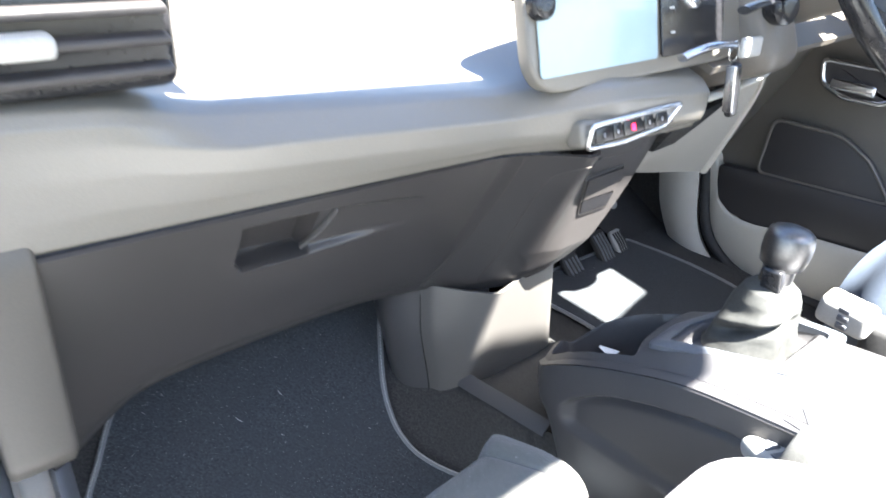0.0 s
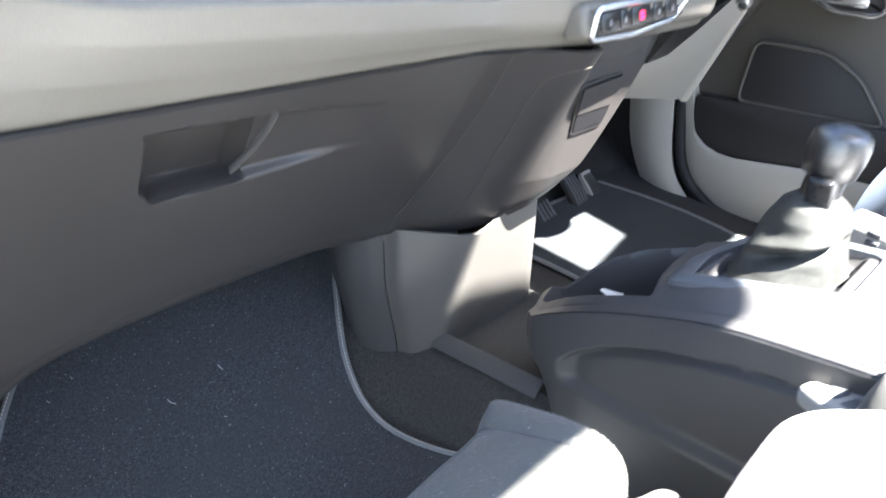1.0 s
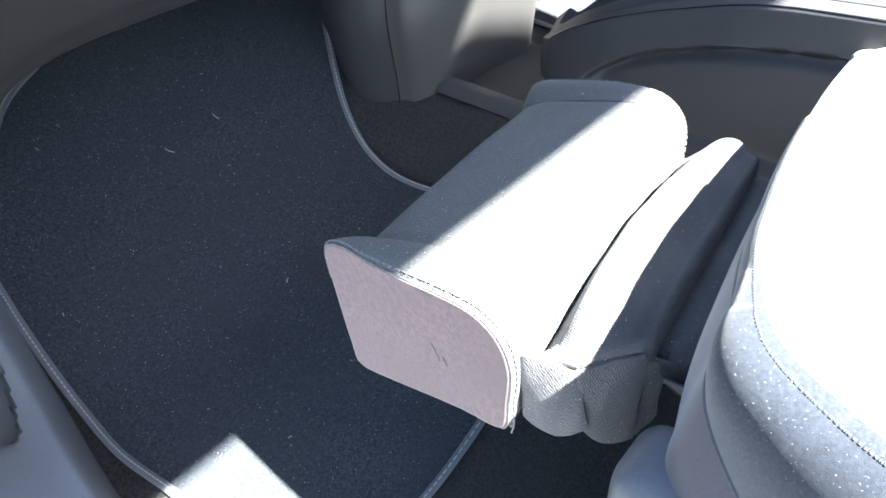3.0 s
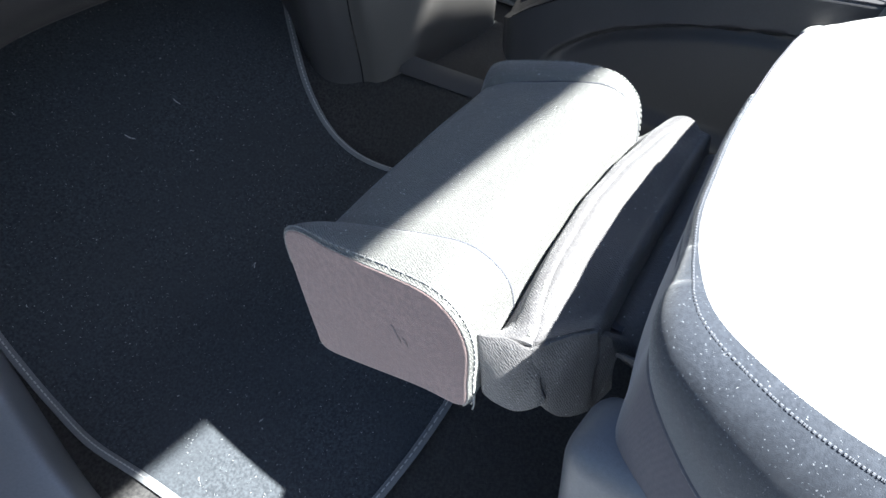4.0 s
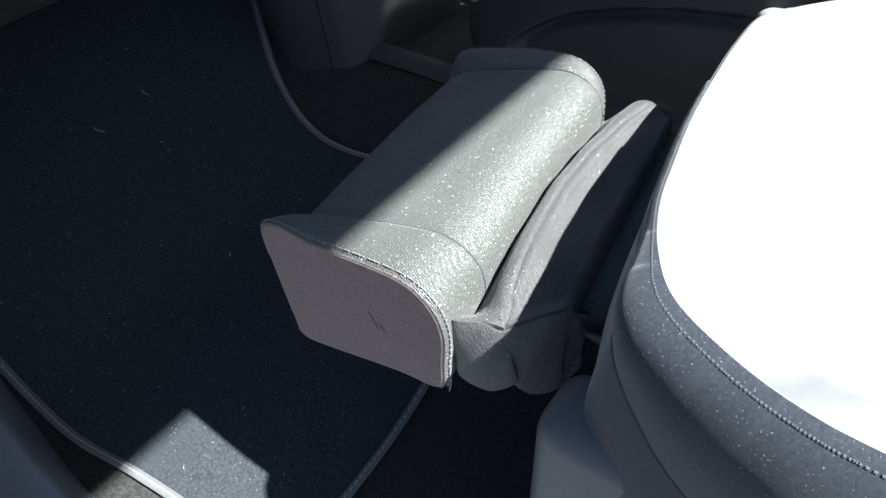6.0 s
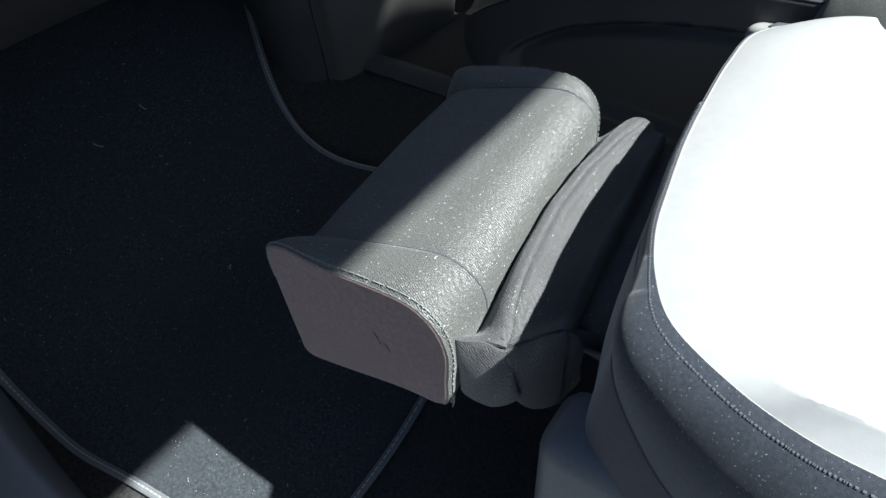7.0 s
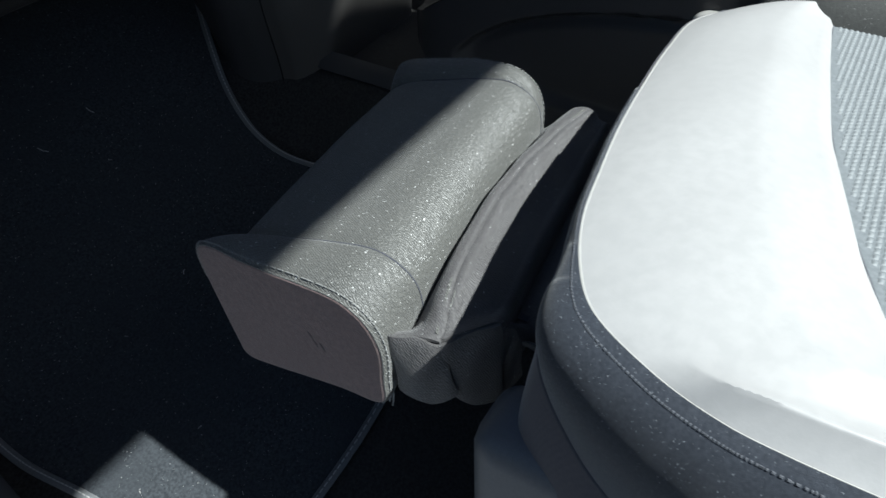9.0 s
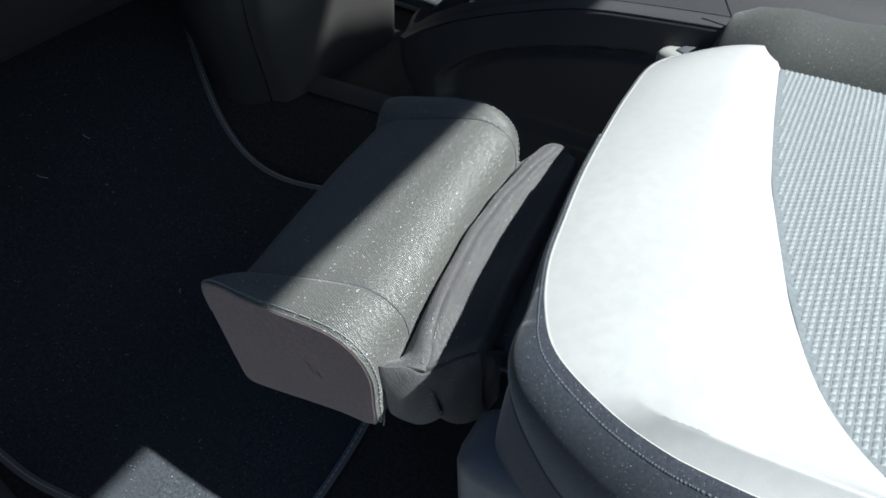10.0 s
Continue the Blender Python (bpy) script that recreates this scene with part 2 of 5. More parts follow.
LEATHER_G = material("dark_grey_leather", (0.046, 0.047, 0.045), (0.034, 0.035, 0.034), 0.6, 200, 0.3, 900, spec=0.35)
SATIN = material("satin_metal", (0.17, 0.17, 0.175), (0.14, 0.14, 0.145), 0.38, 300, 0.05, 1800, metal=1.0)
FLANGE = material("satin_grey_trim", (0.115, 0.125, 0.145), (0.095, 0.105, 0.122), 0.35, 400, 0.08, 1800)
CHEEK = material("cheek_plastic", (0.072, 0.064, 0.055), (0.060, 0.054, 0.047), 0.5, 700, 0.15, 1500)
SILL = material("sill_plastic", (0.27, 0.28, 0.295), (0.24, 0.25, 0.265), 0.45, 500, 0.1, 1300)
PALE = material("pale_grey_plastic", (0.42, 0.41, 0.39), (0.37, 0.365, 0.345), 0.45, 400)
ASPHALT = material("asphalt", (0.05, 0.05, 0.052), (0.09, 0.09, 0.088), 0.9, 90, 0.6, 200)
ROOF = material("headliner_cloth", (0.45, 0.44, 0.42), (0.4, 0.39, 0.37), 0.9, 400, 0.2, 900)
PAPER = material("white_paper", (0.75, 0.75, 0.74), (0.68, 0.68, 0.67), 0.6, 120)
RED_LAMP = material("red_lamp", (0.5, 0.01, 0.03), (0.4, 0.01, 0.02), 0.3, 100)
_b = RED_LAMP.node_tree.nodes["Principled BSDF"]
_b.inputs["Emission Color"].default_value, _b.inputs["Emission Strength"].default_value = (1.0, 0.01, 0.05, 1), 0.5

# ---- the shell: ground, floor, roof, rear wall ----
MAT_EDGE = [(-0.125, 0.540), (-0.141, 0.560), (-0.147, 0.640), (-0.155, 0.706), (-0.165, 0.765), (-0.166, 0.815), (-0.165, 0.875), (-0.161, 0.930),
            (-0.154, 0.967), (-0.128, 1.000), (-0.095, 1.041), (-0.055, 1.077), (-0.005, 1.097), (0.03, 1.103), (0.16, 1.115), (0.33, 1.11),
            (0.362, 1.075), (0.345, 1.030), (0.313, 0.985), (0.276, 0.927), (0.259, 0.880), (0.259, 0.843), (0.271, 0.804), (0.291, 0.760),
            (0.318, 0.713), (0.347, 0.665), (0.372, 0.625), (0.391, 0.598), (0.372, 0.580), (0.25, 0.570), (0.063, 0.541), (-0.04, 0.535)]
# where the carpet turns up beside the mat
TUNNEL_FOOT = [(0.40, 0.400), (0.598, 0.398)] + [(y, x + 0.006) for x, y in MAT_EDGE[26:15:-1]]


def floor_z(x, y):
    """Height of the passenger footwell: it rises to the front, to the toe board and, steeply, to the tunnel."""
    z = -0.0775 + 0.10 * min(max(x, -0.20), 0.36) + 0.1272 * min(max(y, 0.40), 1.4)
    z += 0.58 * (0.5 * ((y - 0.82) + math.sqrt((y - 0.82) ** 2 + 0.0012)))
    foot = softer(TUNNEL_FOOT, y, 0.02)
    return z + max(0.0, 0.152 - z) * ease(foot, max(0.358, foot + 0.022), x)


def car_floor_z(x, y):
    z = floor_z(x, y)
    z -= ease(0.372, 0.388, x) * max(0.0, z - 0.146)
    z -= ease(0.56, 0.66, x) * (z - (0.005 + 0.095 * y + 0.55 * max(0.0, y - 1.08)))
    return z


v, f = sheet(lambda a, b: (-30 + 60 * a, -30 + 60 * b, -0.42), 12, 12)
tagged(mesh_part("ground", v, f, ASPHALT), "grey asphalt ground outside the car", "ground", kind="structure")
v, f = sheet(lambda a, b: (-0.235 + 1.535 * a, -0.55 + 2.1 * b, car_floor_z(-0.235 + 1.535 * a, -0.55 + 2.1 * b)), 120, 150, 0.02)
tagged(mesh_part("floor", v, f, CARPET), "black needle-felt carpet moulded over the car floor", "carpet", kind="structure")

roof = thing("ceiling", "unseen pale car headliner round a glass roof opening, outlined to shape the sunlight", "ceiling", "structure")
# Out of view; this outline is drawn to give the sun patches their edges.
part("unseen_header", prism([(-0.37, -0.002), (0.15, 0.0), (0.30, -0.010), (0.382, -0.012), (0.404, 0.010), (0.433, 0.040), (0.48, 0.044), (0.56, 0.040), (0.80, 0.085), (1.29, 0.085),
                      (1.29, 0.400), (0.985, 0.360), (0.965, 0.215), (0.80, 0.180), (0.585, 0.196), (0.495, 0.206), (0.425, 0.214), (-0.37, 0.215)], 0.05, pose(0, 0, 1.075), 0.004), ROOF, roof)
# Unseen visors, added to block sun; the first leaves a gap lighting the column.
part("unseen_visor", prism([(-0.30, 0.195), (0.384, 0.195), (0.394, 0.298), (0.62, 0.300), (0.62, 0.435), (-0.30, 0.435)], 0.02, pose(0, 0, 1.085), 0.004), ROOF, roof)
part("unseen_visor", rounded_box((0.168, 0.24, 0.02), (0.716, 0.315, 1.095), 0.008), ROOF, roof)
for x in (-0.34, 1.26):
    part("side_rail", rounded_box((0.10, 1.7, 0.06), (x, -0.88, 1.12), 0.02), ROOF, roof)
for x, x1 in ((-0.34, -0.30), (1.22, 1.24)):
    v, f = tube([(x, 0.10, 1.10), (x, 0.45, 1.03), (x1, 1.0, 0.86), (x1, 1.5, 0.72)], 0.06, 0.045, 10)
    mesh_part("windscreen_pillar", v, f, ROOF, roof)
part("rear_panel", rounded_box((1.66, 0.5, 0.05), (0.46, -1.5, 1.12), 0.02), ROOF, roof)
tagged(part("wall_rear", rounded_box((1.60, 0.05, 0.95), (0.46, -1.72, 0.15), 0.01), DOOR_DARK), "dark rear bulkhead behind the seats", "wall", kind="structure")
v, f = sheet(lambda a, b: (-0.24 + 1.54 * a, 1.52 + 0.02 * b, 0.1 + 0.8 * b), 4, 4, 0.03)
tagged(part("wall_right", rounded_box((0.04, 2.1, 0.42), (1.30, 0.45, 0.10), 0.01), CARPET), "dark carpeted side wall of the driver footwell", "wall", kind="structure")
tagged(part("hinge_pillar", rounded_box((0.05, 0.78, 0.50), (1.308, 1.135, 0.545), 0.01), DOOR), "taupe trimmed wall below the windscreen pillar", "wall", kind="structure")
tagged(part("wall_left", rounded_box((0.05, 0.86, 1.05), (-0.285, 1.16, 0.42), 0.012), DOOR_DARK), "dark hinge pillar and kick wall beside the footwell", "wall", kind="structure")
tagged(part("wall_left_rear", rounded_box((0.05, 1.36, 1.20), (-0.345, -1.03, 0.47), 0.012), DOOR_DARK), "dark closed side wall behind the front seats", "wall", kind="structure")
tagged(mesh_part("wall_front", v, f, DOOR_DARK), "dark bulkhead in front of the footwells", "wall", kind="structure")

# ---- passenger floor mat ----
def build_mat():
    mat = thing("floor_mat", "dark charcoal velour mat with grey stitched binding on the footwell carpet", "floor mat", group="floor mats")
    edge = smooth_line([(x, y, 0) for x, y in MAT_EDGE], 420, True)
    left = [p for p in edge if p.x < 0.02]
    right = [p for p in edge if p.x >= 0.02]
    y0, y1 = min(p.y for p in edge) + 0.0008, max(p.y for p in edge) - 0.0008
    lt = sorted((p.y, p.x) for p in left)
    rt = sorted((p.y, p.x) for p in right)

    def top(a, b):
        y = y0 + (y1 - y0) * b
        xl, xr = curve(lt, y), curve(rt, y)
        x = xl + (xr - xl) * a
        return (x, y, floor_z(min(x, xr - 0.001), y) + 0.007 + 0.0006 * math.sin(x * 61) * math.sin(y * 47))
    v, f = sheet(top, 70, 130, 0.005)
    mesh_part("velour_panel", v, f, MAT, mat, "dark charcoal velour with pale lint")
    lifted = [Vector((p.x, p.y, floor_z(p.x, p.y) + 0.0085)) for p in edge]
    v, f = tube(lifted, 0.0044, 0.0022, 10, True)
    mesh_part("binding", v, f, BINDING, mat, "grey woven edge binding")
    # stitches along the middle of the binding
    v, f = [], []
    long = smooth_line([tuple(p) for p in lifted], 1300, True)
    for i in range(0, 1296, 3):
        a, b = long[i] + Vector((0, 0, 0.0025)), long[i + 2] + Vector((0, 0, 0.0025))
        vv, ff = tube([a, (a + b) / 2 + Vector((0, 0, 0.0005)), b], 0.00065, 0.00055, 5)
        f += [tuple(k + len(v) for k in q) for q in ff]
        v += vv
    tagged(mesh_part("stitching", v, f, THREAD, mat, "pale stitching"), kind="stuff")


build_mat()


# ---- sill trim by the passenger door ----
def build_sill():
    sill = thing("door_sill_trim", "grey moulded plastic sill trim with a recessed grip, along the footwell", "sill trim")
    edge = [(-0.60, -0.19), (0.0, -0.19), (0.35, -0.19), (0.70, -0.188), (0.755, -0.185), (0.82, -0.1755), (0.88, -0.167), (0.985, -0.155), (1.12, -0.145), (1.5, -0.143)]

    def top(a, b):
        y = -0.55 + 1.95 * b
        x0 = softer(edge, y, 0.04)
        base = floor_z(x0, y) - 0.01
        s = a * 0.26
        x = x0 - s
        rise = 0.078 * math.sin(min(1.0, s / 0.022) * math.pi / 2) + 0.034 * ease(0.022, 0.10, s)
        near = 0.024 + 0.17 * min(0.13, max(0.0, 0.89 - y))
        end = 0.782 - 0.25 * (s - 0.045) + 12.0 * (s - 0.045) ** 2
        dip = -0.040 * ease(near - 0.002, near + 0.007, s) * (1 - ease(near + 0.040, near + 0.056, s)) * ease(end, end + 0.035, y) * (1 - ease(1.10, 1.14, y))
        return (x, y, base + rise + dip + 0.03 * ease(0.95, 1.3, y))
    v, f = sheet(top, 110, 260, -0.006)
    mesh_part("sill_cover", v, f, SILL, sill)
    def cover(a, b):
        x, y, z = top((0.034 + 0.034 * a) / 0.26, (0.866 + 0.13 * b + 0.55) / 1.95)
        rim = min(a, 1 - a, 1) * min(b * 3, (1 - b) * 3, 1)
        return (x + 0.008 + 0.004 * rim, y - 0.003, z + 0.012 + 0.004 * rim)
    v, f = sheet(cover, 12, 24, -0.008)
    mesh_part("latch_cover", v, f, BEIGE, sill, "beige rounded cover plate")


build_sill()


# ---- dashboard ----
def seam_z(x):
    return 0.573 - 0.024 * (x + 0.18)


def centre_push(x):
    """How far the middle of the dashboard stands out towards the seats."""
    return 0.068 * ease(0.295, 0.40, x)


LOW_EDGE = [(-0.19, 0.20), (-0.150, 0.245), (-0.121, 0.298), (-0.104, 0.321), (-0.075, 0.334), (-0.045, 0.341), (0.01, 0.3445), (0.06, 0.3465), (0.104, 0.347),
            (0.15, 0.3465), (0.197, 0.344), (0.235, 0.335), (0.265, 0.326), (0.29, 0.322), (0.331, 0.317), (0.353, 0.319), (0.378, 0.321), (0.394, 0.333), (0.413, 0.345), (0.434, 0.356), (0.475, 0.366), (0.495, 0.383), (0.513, 0.417), (0.527, 0.454), (0.544, 0.487), (0.558, 0.53), (0.585, 0.552)]


def lower_face(x, z):
    """y of the lower dashboard's face; its middle swells out into a belly."""
    k = ease(0.370, 0.438, x)
    return 1.071 - 0.66 * z - centre_push(x) + k * (0.37 * (z - 0.446) + 0.22 * max(0.0, 0.40 - z)) + 4.8 * max(0.0, x - 0.53) ** 2


def build_dashboard():
    dash = thing("dashboard", "two-tone grey car dashboard with a glovebox and a deep lower panel", "dashboard")

    def upper(a, b):
        x = -0.205 + 0.795 * a
        k = ease(-0.13, -0.02, x)
        z0 = seam_z(x)
        face = [(0.0, 0.706, 0.0), (0.03, 0.697, 0.004), (0.15, 0.688, 0.024), (0.3, 0.681, 0.050), (0.42, 0.678, 0.070),
                (0.50, 0.688, 0.080), (0.58, 0.700, 0.092), (0.64, 0.712, 0.098), (0.75, 0.80, 0.112), (0.88, 1.0, 0.135), (1.0, 1.54, 0.16)]
        y = np.interp(b, [q[0] for q in face], [q[1] for q in face])
        h = np.interp(b, [q[0] for q in face], [q[2] for q in face])
        tall = np.interp(b, [0.0, 0.03, 0.15, 0.3, 0.42, 0.5, 0.58, 0.64, 1.0], [0.0, 0.004, 0.028, 0.058, 0.080, 0.094, 0.106, 0.114, 0.17])
        yl = np.interp(b, [0.0, 0.03, 0.15, 0.3, 0.42, 0.5, 0.58, 0.64, 0.75, 1.0], [0.706, 0.697, 0.690, 0.685, 0.683, 0.683, 0.688, 0.71, 0.80, 1.54])
        mid = ease(0.27, 0.42, x)
        out = 0.045 * mid * (1 - 0.75 * ease(0.50, 0.64, b))
        h *= 1 + 0.30 * mid
        return (x, yl + (y - yl) * k - out, z0 + tall + (h - tall) * k - 0.051 * (x + 0.18) * ease(0.0, 0.32, b))
    v, f = sheet(upper, 110, 70, 0.006)
    mesh_part("upper_panel", v, f, DASH_UP, dash, "taupe grey soft upper panel")

    def handle_dip(x, z):
        """The glovebox grip: a scoop, deep at one end and fading out at the other."""
        c = curve([(-0.03, 0.520), (0.20, 0.512)], x)
        up, low = c + 0.032 - 0.10 * max(0, x - 0.07), c - 0.026 + 0.05 * max(0, x - 0.06) + 0.010 * (1 - ease(-0.018, -0.006, x)) ** 2
        inside = ease(low - 0.003, low + 0.008, z) * (1 - ease(up - 0.003, up, z))
        deep = 0.036 * ease(-0.020, -0.0175, x) * (1 - ease(0.060, 0.066, x))
        shallow = 0.012 * ease(0.060, 0.066, x) * (1 - ease(0.08, 0.20, x))
        return inside * (deep + shallow)

    def lower(a, b):
        x = -0.180 + 0.765 * a
        top_z = seam_z(x) - 0.002
        low_z = softer(LOW_EDGE, x, 0.02)
        if b < 0.9:
            z = top_z + (low_z - top_z) * b / 0.9
            y = lower_face(x, z) + handle_dip(x, z)
            lip = ease(0.75, 0.9, b)
            return (x, y + 0.008 * lip * lip, z)
        c = (b - 0.9) / 0.1
        y = lower_face(x, low_z) + 0.008
        return (x, y + c * 0.10, low_z - 0.006 * math.sin(c * math.pi) + 0.01 * c)
    v, f = sheet(lower, 380, 150, -0.004)
    mesh_part("lower_panel", v, f, DASH_LOW, dash, "charcoal textured lower panel with a scooped grip")
    # grip fin
    fin = [Vector((0.074, lower_face(0.074, 0.548) - 0.001, 0.549)), Vector((0.070, lower_face(0.07, 0.535) + 0.003, 0.532)),
           Vector((0.064, lower_face(0.064, 0.515) + 0.006, 0.514)), Vector((0.056, lower_face(0.056, 0.497) + 0.010, 0.498))]
    v, f = tube(smooth_line(fin, 14), [0.0006 + 0.0007 * (k / 13) for k in range(14)], 0.004, 8, up=(0, 1, 0))
    mesh_part("grip_fin", v, f, COLUMN, dash)
    v, f = tube([(-0.18 + 0.54 * k / 30, 0.7045 - 0.046 * ease(0.27, 0.42, -0.18 + 0.54 * k / 30), seam_z(-0.18 + 0.54 * k / 30) - 0.001) for k in range(31)], 0.0016, 0.0016, 6)
    mesh_part("seam_groove", v, f, BLACK, dash)
    # joints down to the column
    for pts in (((0.319, 0.556), (0.320, 0.52), (0.319, 0.48), (0.311, 0.41), (0.300, 0.37), (0.286, 0.338)),
                ((0.540, 0.539), (0.475, 0.531), (0.400, 0.541), (0.376, 0.541), (0.357, 0.533), (0.351, 0.515), (0.352, 0.464), (0.355, 0.40), (0.354, 0.345))):
        line = smooth_line([(x, lower_face(x, z) - 0.0002, z) for x, z in pts], 30)
        line = [Vector((p.x, lower_face(p.x, p.z) - 0.0002, p.z)) for p in line]
        v, f = tube(line, 0.0006, 0.0005, 6, up=(0, 1, 0))
        mesh_part("panel_joint", v, f, CHEEK, dash)
        v, f = tube([p + Vector((0.0011, 0.0002, 0)) for p in line], 0.0006, 0.0005, 6, up=(0, 1, 0))
        mesh_part("joint_gap", v, f, BLACK, dash)
    # end cheek beside the door
    out = rounded_outline([(0.700, 0.60), (0.690, 0.572), (0.699, 0.47), (0.705, 0.400), (0.728, 0.374), (0.80, 0.370), (0.90, 0.40), (1.05, 0.62)], 0.010)
    part("end_cheek", prism(out, 0.052, Matrix(((0, 0, 1, -0.232), (1, 0, 0, 0), (0, 1, 0, 0), (0, 0, 0, 1))), 0.006, 3), CHEEK, dash, "taupe end cheek")
    # storage slot in the middle
    slot = [(0.422, 0.512), (0.504, 0.514), (0.497, 0.452), (0.437, 0.452)]
    ring = [Vector((x, lower_face(x, z) - 0.001, z)) for x, z in rounded_outline(slot, 0.006)]
    v, f = tube(ring, 0.0012, 0.0012, 6, True, up=(0, 1, 0))
    mesh_part("slot_rim", v, f, DASH_LOW, dash)
    lid = [(0.428, 0.507), (0.501, 0.510), (0.499, 0.477), (0.434, 0.477)]
    # Below the lid a black plate stands in for the recess's shade.
    for name, quad, mat, push in (("slot_lid", lid, DASH_LOW, 0.0040), ("slot_shade", [(0.435, 0.475), (0.499, 0.475), (0.495, 0.455), (0.439, 0.455)], BLACK, 0.0032)):
        bm = bmesh.new()
        front = [bm.verts.new((x, lower_face(x, z) - push, z)) for x, z in quad]
        back = [bm.verts.new((x, lower_face(x, z) + 0.003, z)) for x, z in quad]
        bm.faces.new(front), bm.faces.new(back[::-1])
        for i in range(4):
            bm.faces.new((front[i], back[i], back[(i + 1) % 4], front[(i + 1) % 4]))
        part(name, bm, mat, dash)
    return dash


dash = build_dashboard()


def build_vent():
    vent = thing("air_vent", "black slatted air vent in the dashboard end", "air vent")
    part("housing", rounded_box((0.165, 0.06, 0.078), (-0.145, 0.713, 0.722), 0.012), BLACK, vent)
    for k in range(3):
        part("slat", rounded_box((0.150, 0.022, 0.007), (-0.146, 0.684, 0.700 + 0.020 * k), 0.003, (18, 0, 0)), DOOR_DARK, vent)
    part("slider", rounded_box((0.036, 0.018, 0.015), (-0.163, 0.672, 0.720), 0.005, (15, 0, 0)), PALE, vent, "pale grey sliding tab")
    part("trim", rounded_box((0.215, 0.05, 0.007), (-0.147, 0.697, 0.760), 0.003, (6, 0, 0)), CHROME, vent, "bright trim strip")


build_vent()


def build_screen():
    scr = thing("touchscreen", "glossy dashboard touchscreen in a grey surround, glare painted into its glass", "touchscreen")
    m = Matrix.Translation((0.402, 0.672, 0.702)) @ Euler((radians(78), 0, radians(-4))).to_matrix().to_4x4()
    out = rounded_outline([(-0.112, -0.072), (0.27, -0.060), (0.28, 0.09), (-0.112, 0.09)], 0.050, 8)
    part("surround", prism(out, 0.020, m @ pose(0, 0, -0.020), 0.005, 3), DASH_UP, scr)
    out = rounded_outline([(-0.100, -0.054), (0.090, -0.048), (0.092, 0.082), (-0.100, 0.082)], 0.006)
    part("display", prism(out, 0.003, m @ pose(0, 0, 0.001), 0.001), GLARE_GLASS, scr, "glass display with a pale blue reflection painted in")
    out = rounded_outline([(0.098, -0.048), (0.22, -0.043), (0.23, 0.082), (0.098, 0.082)], 0.006)
    part("button_panel", prism(out, 0.003, m @ pose(0, 0, 0.001), 0.001), BLACK, scr, "gloss black button panel")
    for x, y in ((0.118, -0.02), (0.118, 0.008), (0.118, 0.034)):
        part("icon", rounded_box((0.009, 0.003, 0.001), m @ Vector((x, y, 0.0045)), 0.0004, (78, 0, -4)), PALE, scr)
    for p in ((-0.098, 0.02), (0.150, 0.020)):
        v, f = lathe([(0.016, 0), (0.016, 0.010), (0.013, 0.013), (0.006, 0.013)], m @ Vector((*p, 0.003)), m.to_3x3() @ Vector((0, 0, 1)))
        mesh_part("knob", v, f, CHROME if p[0] > 0 else BLACK, scr)


build_screen()


def build_button_bar():
    bar = thing("button_bar", "chrome-framed button bar with a lit red hazard switch", "switch panel")
    a, b = Vector((0.356, 0.634, 0.5850)), Vector((0.516, 0.634, 0.5885))
    turn = math.degrees(math.atan2(b.z - a.z, b.x - a.x))
    mid = (a + b) / 2
    part("housing", rounded_box((0.176, 0.030, 0.032), (mid.x, mid.y + 0.020, mid.z), 0.008, (-12, -turn, 0)), DASH_UP, bar)
    part("recess", rounded_box((0.156, 0.006, 0.020), (mid.x, mid.y + 0.0045, mid.z), 0.002, (-12, -turn, 0)), BLACK, bar, "black recess behind the buttons")
    frame_line = rounded_outline([(0.355, 0.572), (0.425, 0.5690), (0.500, 0.5765), (0.524, 0.6020), (0.440, 0.6005), (0.354, 0.5990)], 0.006, 5)
    v, f = tube([Vector((x, 0.6355 - 0.21 * (z - 0.586), z)) for x, z in frame_line], 0.0034, 0.0030, 8, True, up=(0, 1, 0))
    mesh_part("frame_trim", v, f, CHROME, bar, "bright chrome frame")
    for k, w in enumerate((0.030, 0.016, 0.036, 0.020, 0.026)):
        x = (0.377, 0.402, 0.431, 0.462, 0.488)[k]
        z = mid.z + (x - mid.x) * math.tan(radians(turn))
        bt = part("button", rounded_box((w - 0.002, 0.008, 0.0170), (x, mid.y + 0.0035, z), 0.0012, (-12, -turn, 0)), BLACK, bar)
        part("symbol", rounded_box((0.007, 0.001, 0.008) if k == 2 else (0.004, 0.001, 0.005), (x, mid.y - 0.0009, z), 0.0004, (-12, -turn, 0)), RED_LAMP if k == 2 else SHIELD, bt)


build_button_bar()


